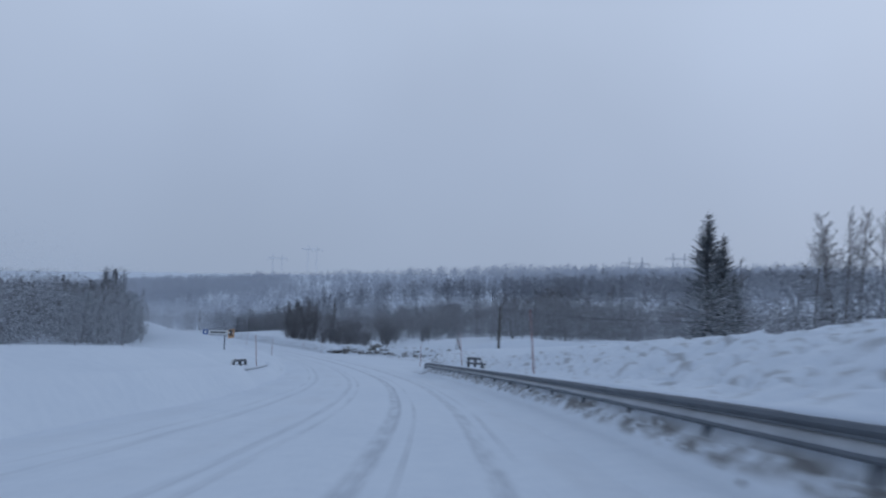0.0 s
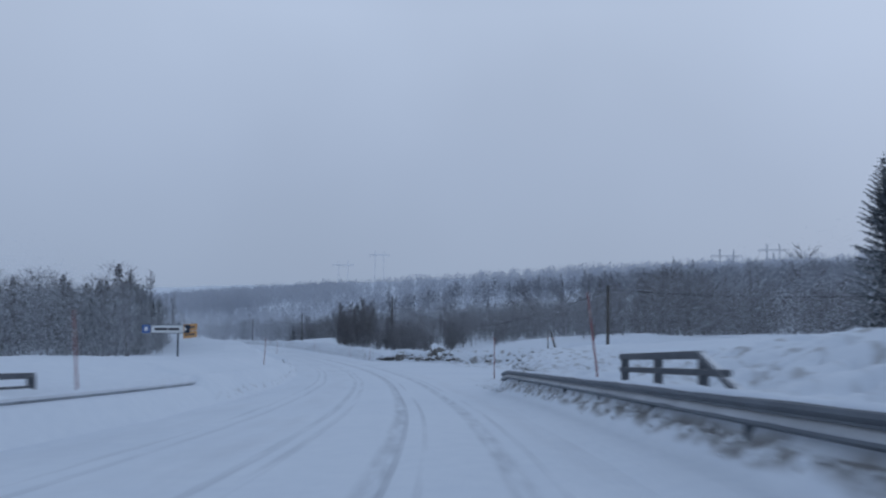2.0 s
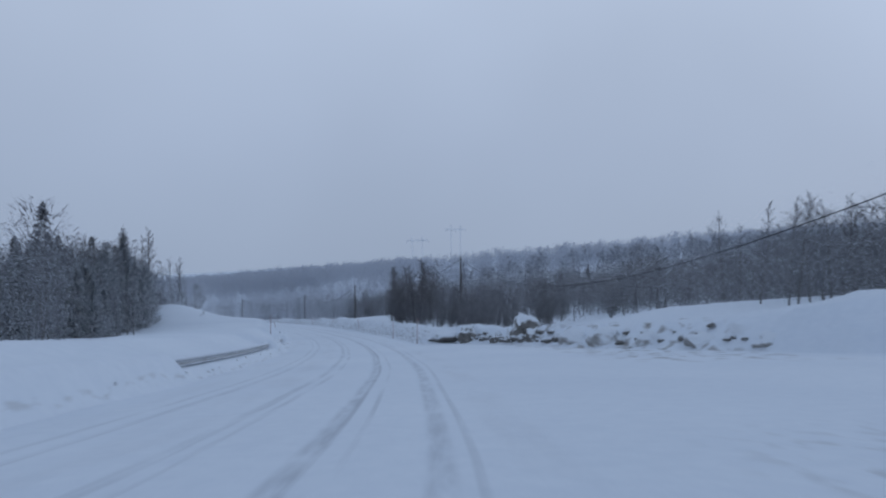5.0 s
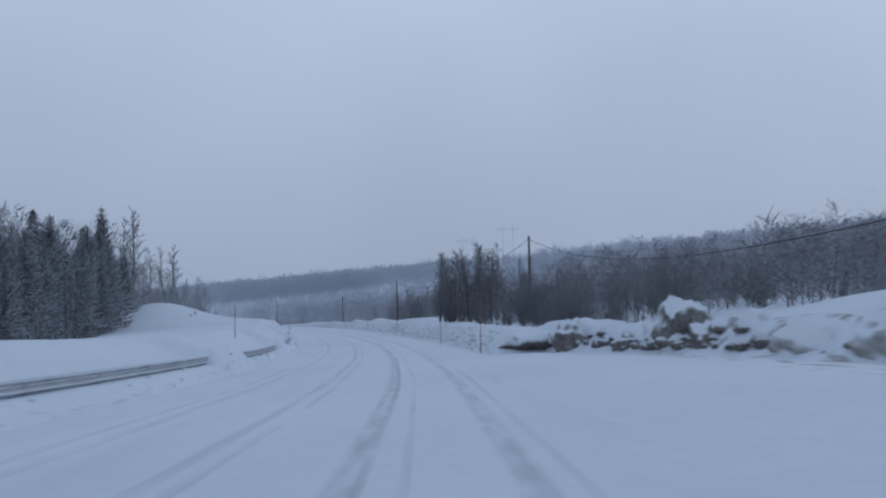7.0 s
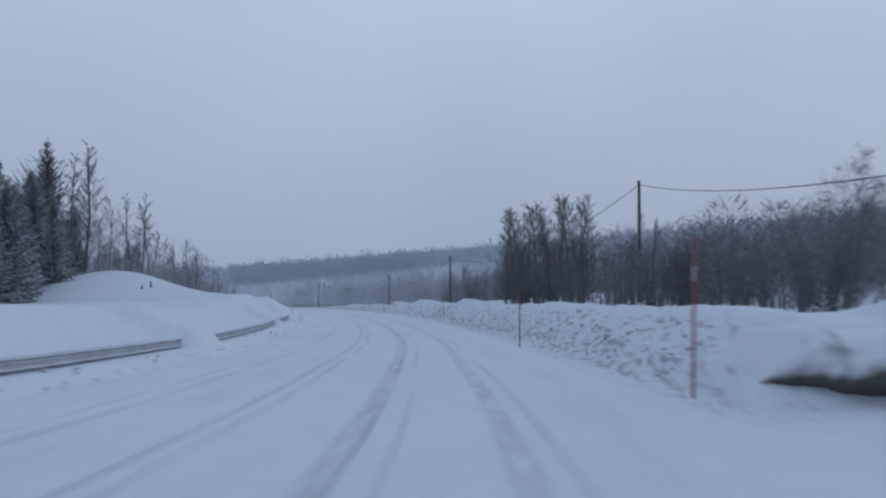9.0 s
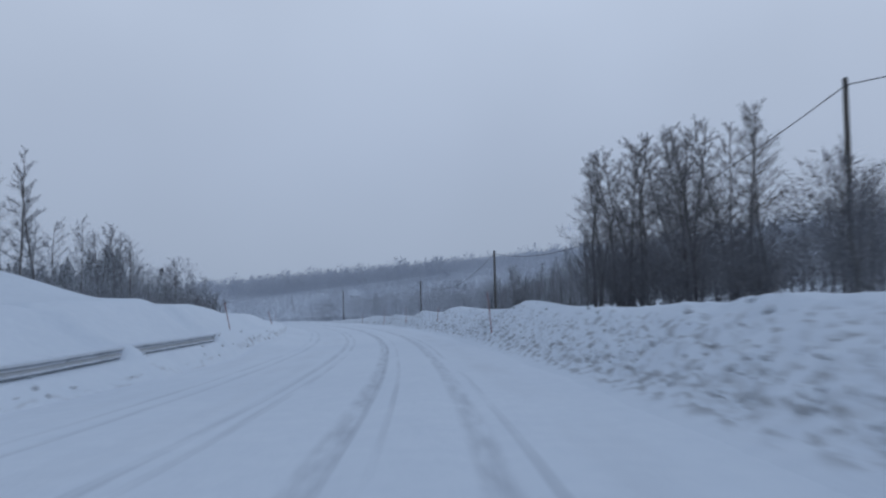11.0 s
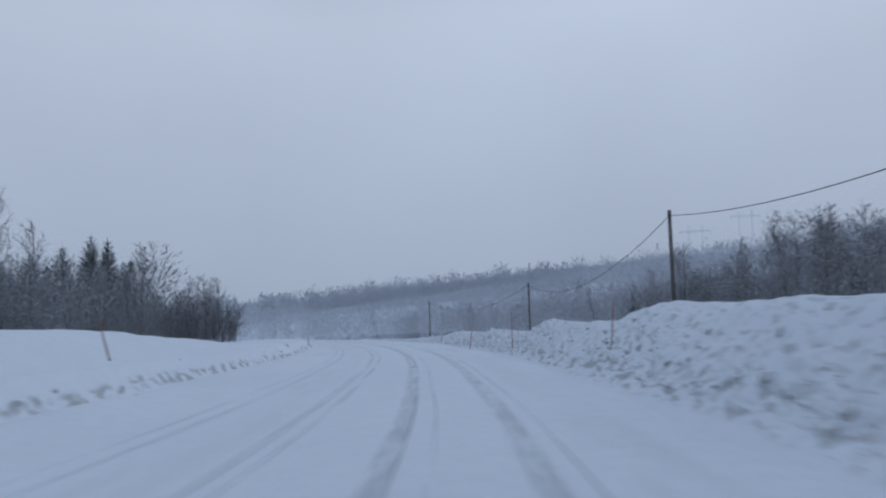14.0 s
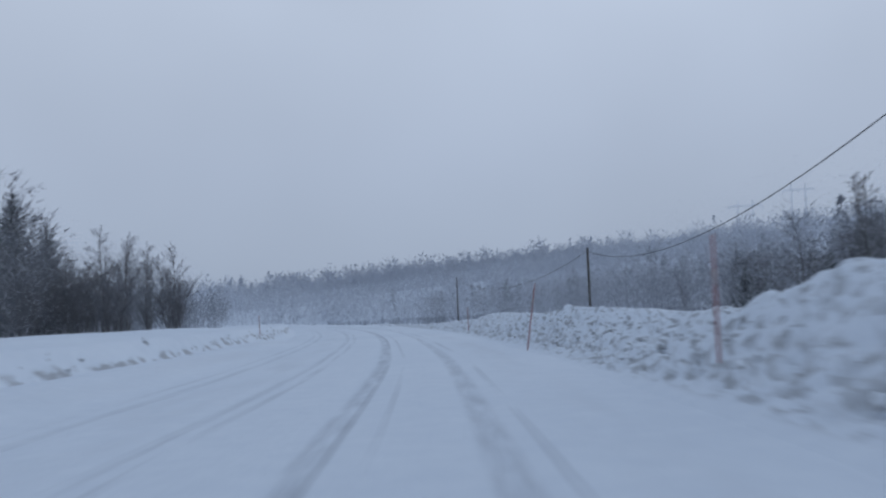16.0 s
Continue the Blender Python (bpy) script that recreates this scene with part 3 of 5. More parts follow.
def beam_mesh(s0, s1, d, top, side, drop=None, steel=None):
    """A length of beam that follows the road; side is -1 where the road lies to its left."""
    prof, steps = beam_profile(), max(4, int(abs(s1 - s0) / 0.5))
    verts, faces = [], []
    for s in np.linspace(s0, s1, steps + 1):
        sink = drop(s) if drop else (0.0, 0.0)
        for thick in (0.0, 0.012):
            for u, h in prof:
                p = place(s, d + sink[0] + side * (u - thick), top - 0.155 + h + sink[1])
                verts.append(p)
    n, ring = len(prof), 2 * len(prof)
    for k in range(steps):
        a, b = k * ring, (k + 1) * ring
        for j in range(n - 1):
            faces.append((a + j, a + j + 1, b + j + 1, b + j))
            faces.append((a + n + j + 1, a + n + j, b + n + j, b + n + j + 1))
        faces += [(a + n - 1, a + 2 * n - 1, b + 2 * n - 1, b + n - 1), (a + n, a, b, b + n)]
    for a in (0, steps * ring):
        for j in range(n - 1):
            faces.append((a + j, a + n + j, a + n + j + 1, a + j + 1))
    return mesh_from("beam", verts, faces, steel or M_STEEL)


def settled_snow(s0, s1, d, top, side, drop, ledge):
    """Snow lying along the beam: in its lower fold (ledge) or as an uneven cap on its top edge."""
    ss = np.linspace(s0, s1, max(8, int((s1 - s0) / 0.11)))
    rise = np.maximum(0, 0.5 + 1.7 * fbm(ss * (0.9 if ledge else 0.7), 0 * ss + d, 81 if ledge else 82))
    verts = []
    for s, r in zip(ss, rise):
        sink = drop(s) if drop else (0.0, 0.0)
        r = min(r, 1.0)
        if ledge:
            prof = ((0.002, -0.03), (0.012, -0.012 + 0.012 * r), (0.040, -0.040 + 0.012 * r), (0.070 + 0.008 * r, -0.070 + 0.010 * r), (0.072 + 0.008 * r, -0.080 - 0.006 * r), (0.06, -0.10))
        else:
            prof = ((-0.10, 0.08), (-0.06, 0.152 + 0.030 * r), (0.0, 0.156 + 0.050 * r), (0.035, 0.146 + 0.035 * r), (0.055 + 0.02 * r, 0.128 - 0.02 * r), (0.02, 0.11))
        verts += [place(s, d + sink[0] + side * u, top - 0.155 + h + sink[1]) for u, h in prof]
    return mesh_from("settled_snow", verts, [tuple(int(j) for j in q) for q in grid_faces(len(ss), 6)], M_CRUST if ledge else M_SNOW, True)


def guard_rail(s0, s1, d, top, side, label, drop=None, steel=None):
    root = tagged(new("guard_rail"), label, "guard rail")
    root.location = place(s0, d)
    inv = Matrix.Translation(-root.location)
    step, s = 4.0, s0
    while s < s1 - 0.01:
        e = min(s + step, s1)
        me = beam_mesh(s, e + (0.14 if e < s1 else 0), d + (0.002 if int((s - s0) / step) % 2 else 0.0), top, side, drop, steel)
        me.transform(inv)
        part("beam", me, root)
        for ledge in (True, False):
            me = settled_snow(s, e, d, top, side, drop, ledge)
            me.transform(inv)
            part("settled_snow", me, root, "uneven crust of settled snow")
        bm = bmesh.new()
        sink = drop(s + 0.3) if drop else (0.0, 0.0)
        p = place(s + 0.3, d + sink[0] - side * 0.09, 0) + Vector((0, 0, sink[1]))
        m = Matrix.Translation(inv @ p) @ pose(0, 0, 0, 0, 0, heading(s))
        box(bm, m @ Matrix.Translation((0, 0, (top - 0.9) / 2)), 0.12, 0.06, top + 0.9, 0.008)
        box(bm, m @ Matrix.Translation((side * 0.05, 0, top - 0.155)), 0.11, 0.12, 0.2, 0.01)
        part("post", bm_mesh("post", bm, M_STEEL), root)
        s = e
    return root


def inner_rise(s):
    return (0.0, float(table(RAIL_RISE, s)) * float(smoothstep(80, 100, s)))


def tail_drop(s):
    u = max(0.0, (s - 60.0) / 3.0)
    return (0.10 * u + 0.04 * min(1.0, max(0.0, (s - 30) / 30)), -0.16 * u * u)


guard_rail(-22.0, 62.9, 2.86, 0.84, -1, "grey galvanised crash barrier half sunk in dirty ploughed snow", tail_drop)
guard_rail(36.0, 194.0, -7.62, 0.74, 1, "grey crash barrier mostly buried under the snow bank", inner_rise, steel=M_STEEL_CRUST)


# ---- railings of the culvert under the road ----
def railing(s0, s1, d, top, slope_end, label):
    """Three posts and two heavy rails; at slope_end the top rail runs down to the ground."""
    root = tagged(new("culvert_railing"), label, "railing", group="railings over the culvert")
    root.location = place(s0, d)
    inv = Matrix.Translation(-root.location)

    def bar(name, a, b, w, h):
        a, b = inv @ a, inv @ b
        bm = bmesh.new()
        m = Matrix.Translation((a + b) / 2) @ (b - a).to_track_quat("Y", "Z").to_matrix().to_4x4()
        box(bm, m, w, (b - a).length, h, 0.015)
        part(name, bm_mesh(name, bm, M_STEEL_DARK), root)

    lo, hi = (s0, s1) if slope_end == s0 else (s1, s0)
    knee = lo + (hi - lo) * 0.30
    bar("top_rail", place(hi, d, top), place(knee, d, top), 0.10, 0.11)
    bar("sloping_rail", place(knee, d, top), place(lo, d, top - 0.62), 0.10, 0.11)
    bar("middle_rail", place(hi, d, top - 0.23), place(lo + (hi - lo) * 0.14, d, top - 0.23), 0.09, 0.09)
    for u in (0.02, 0.36, 0.70):
        s = hi + (lo - hi) * u
        bar("post", place(s, d + 0.03, top - 1.5), place(s, d + 0.03, top), 0.13, 0.13)
    return root


railing(39.0, 45.9, 3.28, 1.24, 39.0, "dark steel culvert railing with a sloping end, snow on its rails")
railing(39.6, 46.7, -7.86, 1.10, 39.6, "dark steel culvert railing with snow-topped rails beside a snow mound")


# ---- marker poles along both edges ----
def marker_pole(s, d, tall, lean=(0.0, 0.0), mat=None, r=0.020, label="thin red plastic snow marker pole stuck in the snow bank", foot=None):
    p = on_snow(s, d)
    if foot is not None:
        p.z = place(s, d, foot).z
    root = tagged(new("snow_pole"), label, "marker pole", group="snow poles along the road")
    root.matrix_basis = pose(p.x, p.y, p.z - 0.3, 0, 0, heading(s)) @ pose(0, 0, 0, lean[1], lean[0], 0)
    bm = bmesh.new()
    rod(bm, (0, 0, 0), (0, 0, tall + 0.3), r, r * 0.7)
    part("shaft", bm_mesh("shaft", bm, mat or M_RED, True), root)
    bm = bmesh.new()
    rod(bm, (0, 0, tall - 0.25), (0, 0, tall - 0.08), r * 1.12, r * 1.08)
    part("reflector", bm_mesh("reflector", bm, M_BAND, True), root, "pale reflective band")
    return root


for s, d, tall, lean, foot in ((27.7, 3.3, 1.9, (-5, 0), 0.9), (48.6, 3.40, 1.75, (-7, 0), 0.9), (64.3, 2.85, 1.30, (0, 0), 0.75), (138.8, 2.9, 1.62, (1, 0), 0.36),
                               (152.4, 2.3, 1.25, (0, 0), 0.45), (191.2, 3.2, 1.55, (-5, 0), 0.5), (217.6, 3.5, 1.25, (5, 0), 0.4),
                               (234.0, 3.2, 1.68, (0, 0), 0.05), (246.4, 2.6, 1.68, (9, 0), 0.0), (266.4, 3.05, 1.25, (0, 0), 0.0)):
    marker_pole(s, d, tall, lean, M_RED if s < 200 else M_PINK, foot=foot)
for s, d, tall, lean, foot in ((81.7, -7.8, 1.25, (3, 0), 1.35), (141.0, -8.0, 1.2, (1, 0), 1.52), (195.6, -7.45, 0.85, (-10, 0), 1.38), (217.2, -7.45, 0.65, (-14, 0), 1.35), (270.8, -7.0, 1.0, (-2, 0), 0.55)):
    marker_pole(s, d, tall, lean, M_RED, foot=foot)

marker_pole(47.7, -7.38, 1.3, (-4, 0), M_PINK, foot=1.1)
marker_pole(81.5, 9.1, 1.15, (-16, 0), M_DARKPOLE, 0.07, "short dark wooden stake leaning in the snow", 1.6)
marker_pole(86.0, 9.6, 1.3, (0, 0), M_DARKPOLE, 0.04, "thin dark stake in the snow by the side road", 1.5)


# ---- direction signs at the side road ----
def direction_sign(s, d):
    p = on_snow(s, d)
    root = tagged(new("direction_sign"), "arrow-shaped white direction sign and two orange boards on a steel post", "road sign")
    root.matrix_basis = pose(p.x, p.y, p.z, 0, 0, heading(s) + 7) @ Matrix.Scale(0.88, 4)
    top = (place(s, d, 3.25).z - p.z) / 0.88
    bm = bmesh.new()
    rod(bm, (0.30, 0.05, -0.4), (0.30, 0.05, top - 0.02), 0.055, 0.055, 12)
    part("post", bm_mesh("post", bm, M_STEEL, True), root)

    def board(name, outline, y, thick, mat, parent, label=""):
        bm = bmesh.new()
        front = [bm.verts.new((x, y, z)) for x, z in outline]
        back = [bm.verts.new((x, y + thick, z)) for x, z in outline]
        bm.faces.new(front)
        bm.faces.new(back[::-1])
        for k in range(len(outline)):
            j = (k + 1) % len(outline)
            bm.faces.new((front[j], front[k], back[k], back[j]))
        bmesh.ops.recalc_face_normals(bm, faces=bm.faces)
        return part(name, bm_mesh(name, bm, mat), parent, label)

    lo, hi = top - 0.62, top - 0.14
    panel = board("arrow_panel", ((-1.18, lo), (0.95, lo), (0.95, hi), (-1.18, hi)), 0.0, 0.03, M_NAVY, root, "dark board edge of the arrow sign")
    mid_z = (lo + hi) / 2
    board("arrow_face", ((-1.16, lo + 0.03), (0.55, lo + 0.03), (0.80, mid_z), (0.55, hi - 0.03), (-1.16, hi - 0.03)), -0.006, 0.004, M_WHITE, panel, "white arrow face")
    for k, (a, b) in enumerate(((-0.98, -0.30), (-0.24, 0.36))):
        board("lettering", ((a, mid_z - 0.07), (b, mid_z - 0.07), (b, mid_z + 0.07), (a, mid_z + 0.07)), -0.010, 0.003, M_BARS, panel, "unreadable dark lettering")
    service = board("service_panel", ((-1.66, lo + 0.02), (-1.22, lo + 0.02), (-1.22, hi), (-1.66, hi)), 0.0, 0.03, M_BLUE, root, "square blue service board")
    board("symbol", ((-1.53, mid_z - 0.10), (-1.35, mid_z - 0.10), (-1.35, mid_z + 0.13), (-1.53, mid_z + 0.13)), -0.006, 0.004, M_WHITE, service, "pale symbol")
    for k in range(2):
        z1 = top - 0.42 * k - 0.12
        b = board("orange_board", ((0.0, z1 - 0.38), (1.9, z1 - 0.38), (1.9, z1), (0.0, z1)), 0.0, 0.03, M_ORANGE, root, "orange board, lettering unreadable")
        b.matrix_basis = pose(0.62, -0.06, 0, 0, 0, 70)
        for a, c in ((0.16, 0.72), (0.86, 1.56)):
            t = board("lettering", ((a, z1 - 0.24), (c, z1 - 0.24), (c, z1 - 0.13), (a, z1 - 0.13)), -0.004, 0.003, M_BARS, b, "unreadable dark lettering")
    return root


direction_sign(75.8, -11.8)


# ---- utility poles with their cable ----
POLES = ((50.0, 58.0, 9.5), (92.6, 15.6, 6.32), (189.3, 16.6, 9.85), (247.0, 14.3, 7.38), (300.0, 18.7, 6.15), (352.0, 19.0, 6.0))
tops = []
for s, d, h in POLES:
    foot = on_snow(s, d)
    top = place(s, d, h)
    top.z = float(road_frame(s)[2]) + h
    tops.append(top)
    root = tagged(new("utility_pole"), "dark tarred wooden utility pole standing in deep snow", "utility pole", group="utility poles along the road")
    root.location = foot
    lean = rnd(-0.08, 0.08)
    bm = bmesh.new()
    rod(bm, (0, 0, -0.6), (lean, 0, top.z - foot.z), 0.135, 0.10, 14)
    part("shaft", bm_mesh("shaft", bm, M_DARKPOLE, True), root)
    bm = bmesh.new()
    rod(bm, (lean, 0, top.z - foot.z), (lean, 0, top.z - foot.z + 0.05), 0.115, 0.02, 14)
    part("cap", bm_mesh("cap", bm, M_STEEL, True), root)
    bm = bmesh.new()
    box(bm, Matrix.Translation((lean, -0.13, top.z - foot.z - 0.28)), 0.05, 0.12, 0.16, 0.01)
    part("cable_clamp", bm_mesh("cable_clamp", bm, M_CABLE), root)


def cable(name, a, b, sag, r, mat, label):
    verts, faces, n, steps = [], [], 6, 28
    side = Vector((-(b - a).y, (b - a).x, 0)).normalized()
    for k in range(steps + 1):
        u = k / steps
        p = a.lerp(b, u) - Vector((0, 0, sag * 4 * u * (1 - u)))
        for j in range(n):
            q = 2 * math.pi * j / n
            verts.append(p + side * (r * math.cos(q)) + Vector((0, 0, r * math.sin(q))))
    for k in range(steps):
        for j in range(n):
            faces.append((k * n + j, k * n + (j + 1) % n, (k + 1) * n + (j + 1) % n, (k + 1) * n + j))
    return tagged(new(name, mesh_from(name, verts, faces, mat, True)), label, "cable", group="cables between the poles")


for a, b in zip(tops, tops[1:]):
    drop = Vector((0, -0.15, -0.28))
    cable("overhead_cable", a + drop, b + drop, (0.037 if (b - a).length > 80 else 0.040) * (b - a).length, 0.022, M_CABLE, "thick black overhead cable sagging between utility poles")


# ---- power line pylons on the hill ----
def pylon(x, y, top, steel):
    z0 = z_at(x, y) - 0.5
    root = tagged(new("pylon"), "grey two-legged power line pylon with a cross beam", "pylon", group="pylons on the hill")
    root.matrix_basis = pose(x, y, z0, 0, 0, 10)
    h = top - z0
    for side in (-3.2, 3.2):
        bm = bmesh.new()
        for a in (-0.28, 0.28):
            for b in (-0.28, 0.28):
                rod(bm, (side + a, b, 0), (side + a * 0.7, b * 0.7, h), 0.07, 0.06, 5)
        n = int(h / 1.1)
        for k in range(n):
            z1, z2 = h * k / n, h * (k + 1) / n
            rod(bm, (side - 0.26, -0.26, z1), (side + 0.26, 0.26, z2), 0.05, 0.05, 4)
            rod(bm, (side + 0.26, -0.26, z1), (side - 0.26, 0.26, z2), 0.05, 0.05, 4)
        part("mast", bm_mesh("mast", bm, steel), root)
    bm = bmesh.new()
    for dz in (0.0, 0.7):
        rod(bm, (-8.0 + dz, 0, h - 3.4 + dz), (8.0 - dz, 0, h - 3.4 + dz), 0.11, 0.11, 5)
    for k in range(12):
        x0 = -7.3 + k * 14.6 / 12
        rod(bm, (x0, 0, h - 3.4), (x0 + 0.6, 0, h - 2.7), 0.06, 0.06, 4)
    part("cross_beam", bm_mesh("cross_beam", bm, steel), root)
    for x0 in (-7.2, 0.0, 7.2):
        bm = bmesh.new()
        rod(bm, (x0, 0, h - 5.2), (x0, 0, h - 3.4), 0.10, 0.07, 6)
        part("insulator", bm_mesh("insulator", bm, steel), root)
    return root


# The left pair is coloured paler still, as further into haze.
for x, y, top in ((92.0, 441.5, 21.1), (124.0, 484.8, 26.2), (-102.0, 690.0, 32.2), (-121.0, 650.0, 23.3)):
    pylon(x, y, top, M_PYLON_HAZE if x < 0 else M_PYLON)


# ---- ploughed-up blocks at the side road ----
def block_mesh(seed, rough=0.28, cut=0.35, mat=None, level=4):
    """A broken lump of packed snow: flat broken faces, an overhanging underside."""
    rng = random.Random(seed)
    bm = bmesh.new()
    bmesh.ops.create_icosphere(bm, subdivisions=level, radius=1.0)
    planes = [(Vector((rng.gauss(0, 1), rng.gauss(0, 1), rng.gauss(0, 0.6))).normalized(), rng.uniform(0.55, 0.9)) for _ in range(7)]
    for v in bm.verts:
        p = v.co.copy()
        for nrm, dist in planes:
            over = p.dot(nrm) - dist
            if over > 0:
                p -= nrm * over * 0.85
        q = p * 1.7 + Vector((seed * 3.1, 0, 0))
        p *= 1 + rough * noise.fractal(q, 1.0, 2.0, 4) + 0.10 * abs(noise.noise(q * 4.3)) + 0.05 * abs(noise.noise(q * 9.0))
        p += Vector((noise.noise(q * 3), noise.noise(q * 3 + Vector((5, 0, 0))), 0)) * 0.05
        if p.z < -cut:
            p.z = -cut + (p.z + cut) * 0.2
        v.co = p
    return bm_mesh("block", bm, mat, True)


M_BLOCK = snow_dusted("grit-stained packed snow", (0.085, 0.079, 0.072), (0.30, 0.29, 0.275), low=0.28, high=0.56, grain=0.9, snow=(0.765, 0.81, 0.86), patchy=0.9, relief=0.10)
M_SLAB = snow_dusted("packed snow slab with a dirty underside", (0.06, 0.054, 0.048), (0.17, 0.16, 0.15), low=-0.35, high=0.30, grain=0.9, snow=(0.765, 0.81, 0.86), patchy=0.5, relief=0.06)
M_BLOCK_PALE = snow_dusted("snow-mantled packed snow", (0.24, 0.232, 0.218), (0.42, 0.41, 0.395), low=-0.25, high=0.40, grain=0.8, snow=(0.765, 0.81, 0.86), patchy=1.1, relief=0.10)
M_CLOD = snow_dusted("gritty snow clod", (0.34, 0.34, 0.345), (0.60, 0.62, 0.64), low=0.05, high=0.5, grain=2.0, snow=(0.765, 0.81, 0.86), relief=0.08)
BLOCKS = (  # along, across, turn, length, depth, height
    (137.3, 6.55, 12, 0.66, 0.75, 1.08), (134.6, 8.1, 40, 0.42, 0.4, 0.45), (135.4, 8.7, 0, 0.5, 0.4, 0.6), (133.6, 9.0, 30, 0.36, 0.4, 0.45),
    (132.8, 9.9, 60, 1.15, 1.15, 1.62), (130.9, 10.0, 20, 0.75, 0.62, 0.85), (130.2, 11.6, 25, 1.0, 0.8, 1.1), (126.6, 11.7, -60, 1.25, 0.6, 0.8),
    (123.0, 12.6, -66, 1.35, 0.62, 0.85), (119.4, 13.9, -60, 1.1, 0.65, 0.75), (116.0, 15.6, -50, 1.0, 0.7, 0.7), (112.8, 17.8, 40, 0.9, 0.7, 0.7))
for k, (s, d, turn, lx, ly, lz) in enumerate(BLOCKS):
    p = place(s, d, 0.32 * lz)
    ob = new("snow_block", block_mesh(101 + k, 0.28, mat=M_BLOCK if s > 130.5 else M_BLOCK_PALE))
    ob.matrix_basis = pose(p.x, p.y, p.z, 0, 0, heading(s) + turn) @ Matrix.Diagonal((lx, ly, lz, 1))
    tagged(ob, "large broken block of grit-stained ploughed snow with a white cap", "snow block", group="snow blocks by the side road")


def slab_mesh():
    """A curled slab of packed snow at the end of the bank: an undercut, bulging face under a thick cap."""
    profile = ((-0.50, -0.05), (-0.30, 0.04), (-0.12, 0.16), (0.04, 0.26), (0.13, 0.38), (0.15, 0.50), (0.12, 0.62), (0.06, 0.72), (-0.06, 0.81), (-0.25, 0.86), (-0.6, 0.88), (-1.1, 0.84), (-1.7, 0.60), (-2.0, 0.2))
    n, verts = 44, []
    for i in range(n + 1):
        u = i / n
        s0, d0 = 139.15 - 1.25 * math.sin(math.pi * min(u * 0.62 + 0.08, 0.5)) + 0.5 * max(0, u - 0.75), 3.62 + 2.4 * u
        low = (0.92 + 0.25 * abs(u - 0.45)) * math.sqrt(min(1.0, 0.05 + u / 0.16, 0.25 + (1 - u) / 0.16))
        for o, h in profile:
            p = place(s0 - o, d0 + 0.25 * o * (0.5 - u), h * low)
            q = p * 1.6
            wob = 0.12 * noise.fractal(q, 1.0, 2.0, 4) + 0.05 * noise.noise(q * 5.0)
            verts.append(p + Vector((wob, wob, 0.07 * noise.fractal(q + Vector((7, 3, 1)), 1.0, 2.0, 3) if h > 0.1 else 0)))
    return mesh_from("snow_slab", verts, [tuple(int(j) for j in q) for q in grid_faces(n + 1, len(profile))], M_SLAB, True)


tagged(new("snow_slab", slab_mesh()), "curled slab of packed snow, undercut and dirty below", "snow slab")

def strew(name, count, spots, sizes, label):
    """Many small clods joined into one sheet of loose lumps."""
    verts, faces = [], []
    bm = bmesh.new()
    bmesh.ops.create_icosphere(bm, subdivisions=1, radius=1.0)
    vs, fs = [v.co.copy() for v in bm.verts], [[v.index for v in q.verts] for q in bm.faces]
    bm.free()
    places = np.array([spots() for _ in range(count)])
    places = places[fbm(places[:, 0] * 0.55, places[:, 1] * 1.1, 91) >= np.array([rnd(-0.25, 0.2) for _ in range(count)])]
    xs, ys = flat(places[:, 0], places[:, 1])
    for x, y, z in zip(xs, ys, ground_z(places[:, 0], places[:, 1], xs, ys)):
        p = Vector((float(x), float(y), float(z)))
        r = sizes()
        m = Matrix.Translation(p + Vector((0, 0, 0.2 * r))) @ pose(0, 0, 0, rnd(0, 360), rnd(0, 360), rnd(0, 360)) @ Matrix.Diagonal((r * rnd(0.7, 1.3), r * rnd(0.6, 1.1), r * rnd(0.5, 0.9), 1))
        k = len(verts)
        verts += [m @ (v * rnd(0.8, 1.2)) for v in vs]
        faces += [[k + i for i in q] for q in fs]
    return tagged(new(name, mesh_from(name, verts, faces, M_CLOD)), label, "snow clods", kind="stuff")


lumps = [block_mesh(220 + k, 0.35, 0.45, M_BLOCK, 2) for k in range(5)]
for k in range(76):
    if k < 44:
        d = rnd(7.0, 9.9)
        s = float(far_edge(d)) + rnd(-0.6, 0.8)
    else:
        d = rnd(10.0, 17.0)
        s = float(far_edge(d)) + rnd(-0.6, 1.8)
    p, r = on_snow(s, d), 0.10 + 0.28 * random.random() ** 1.5
    ob = new("snow_clod", lumps[k % 5])
    ob.matrix_basis = pose(p.x, p.y, p.z + 0.35 * r, 0, 0, rnd(0, 360)) @ Matrix.Diagonal((r, r * rnd(0.7, 1.1), r * rnd(0.6, 1.0), 1))
    tagged(ob, "broken clod of gritty ploughed snow", "snow clod", group="snow clods by the side road")


def corner_spot():
    s = rnd(60, 77)
    return s, float(np.interp(s, (60, 65, 71, 75, 77), (3.0, 3.5, 4.9, 6.2, 7.6))) + random.gauss(0.25, 0.35)


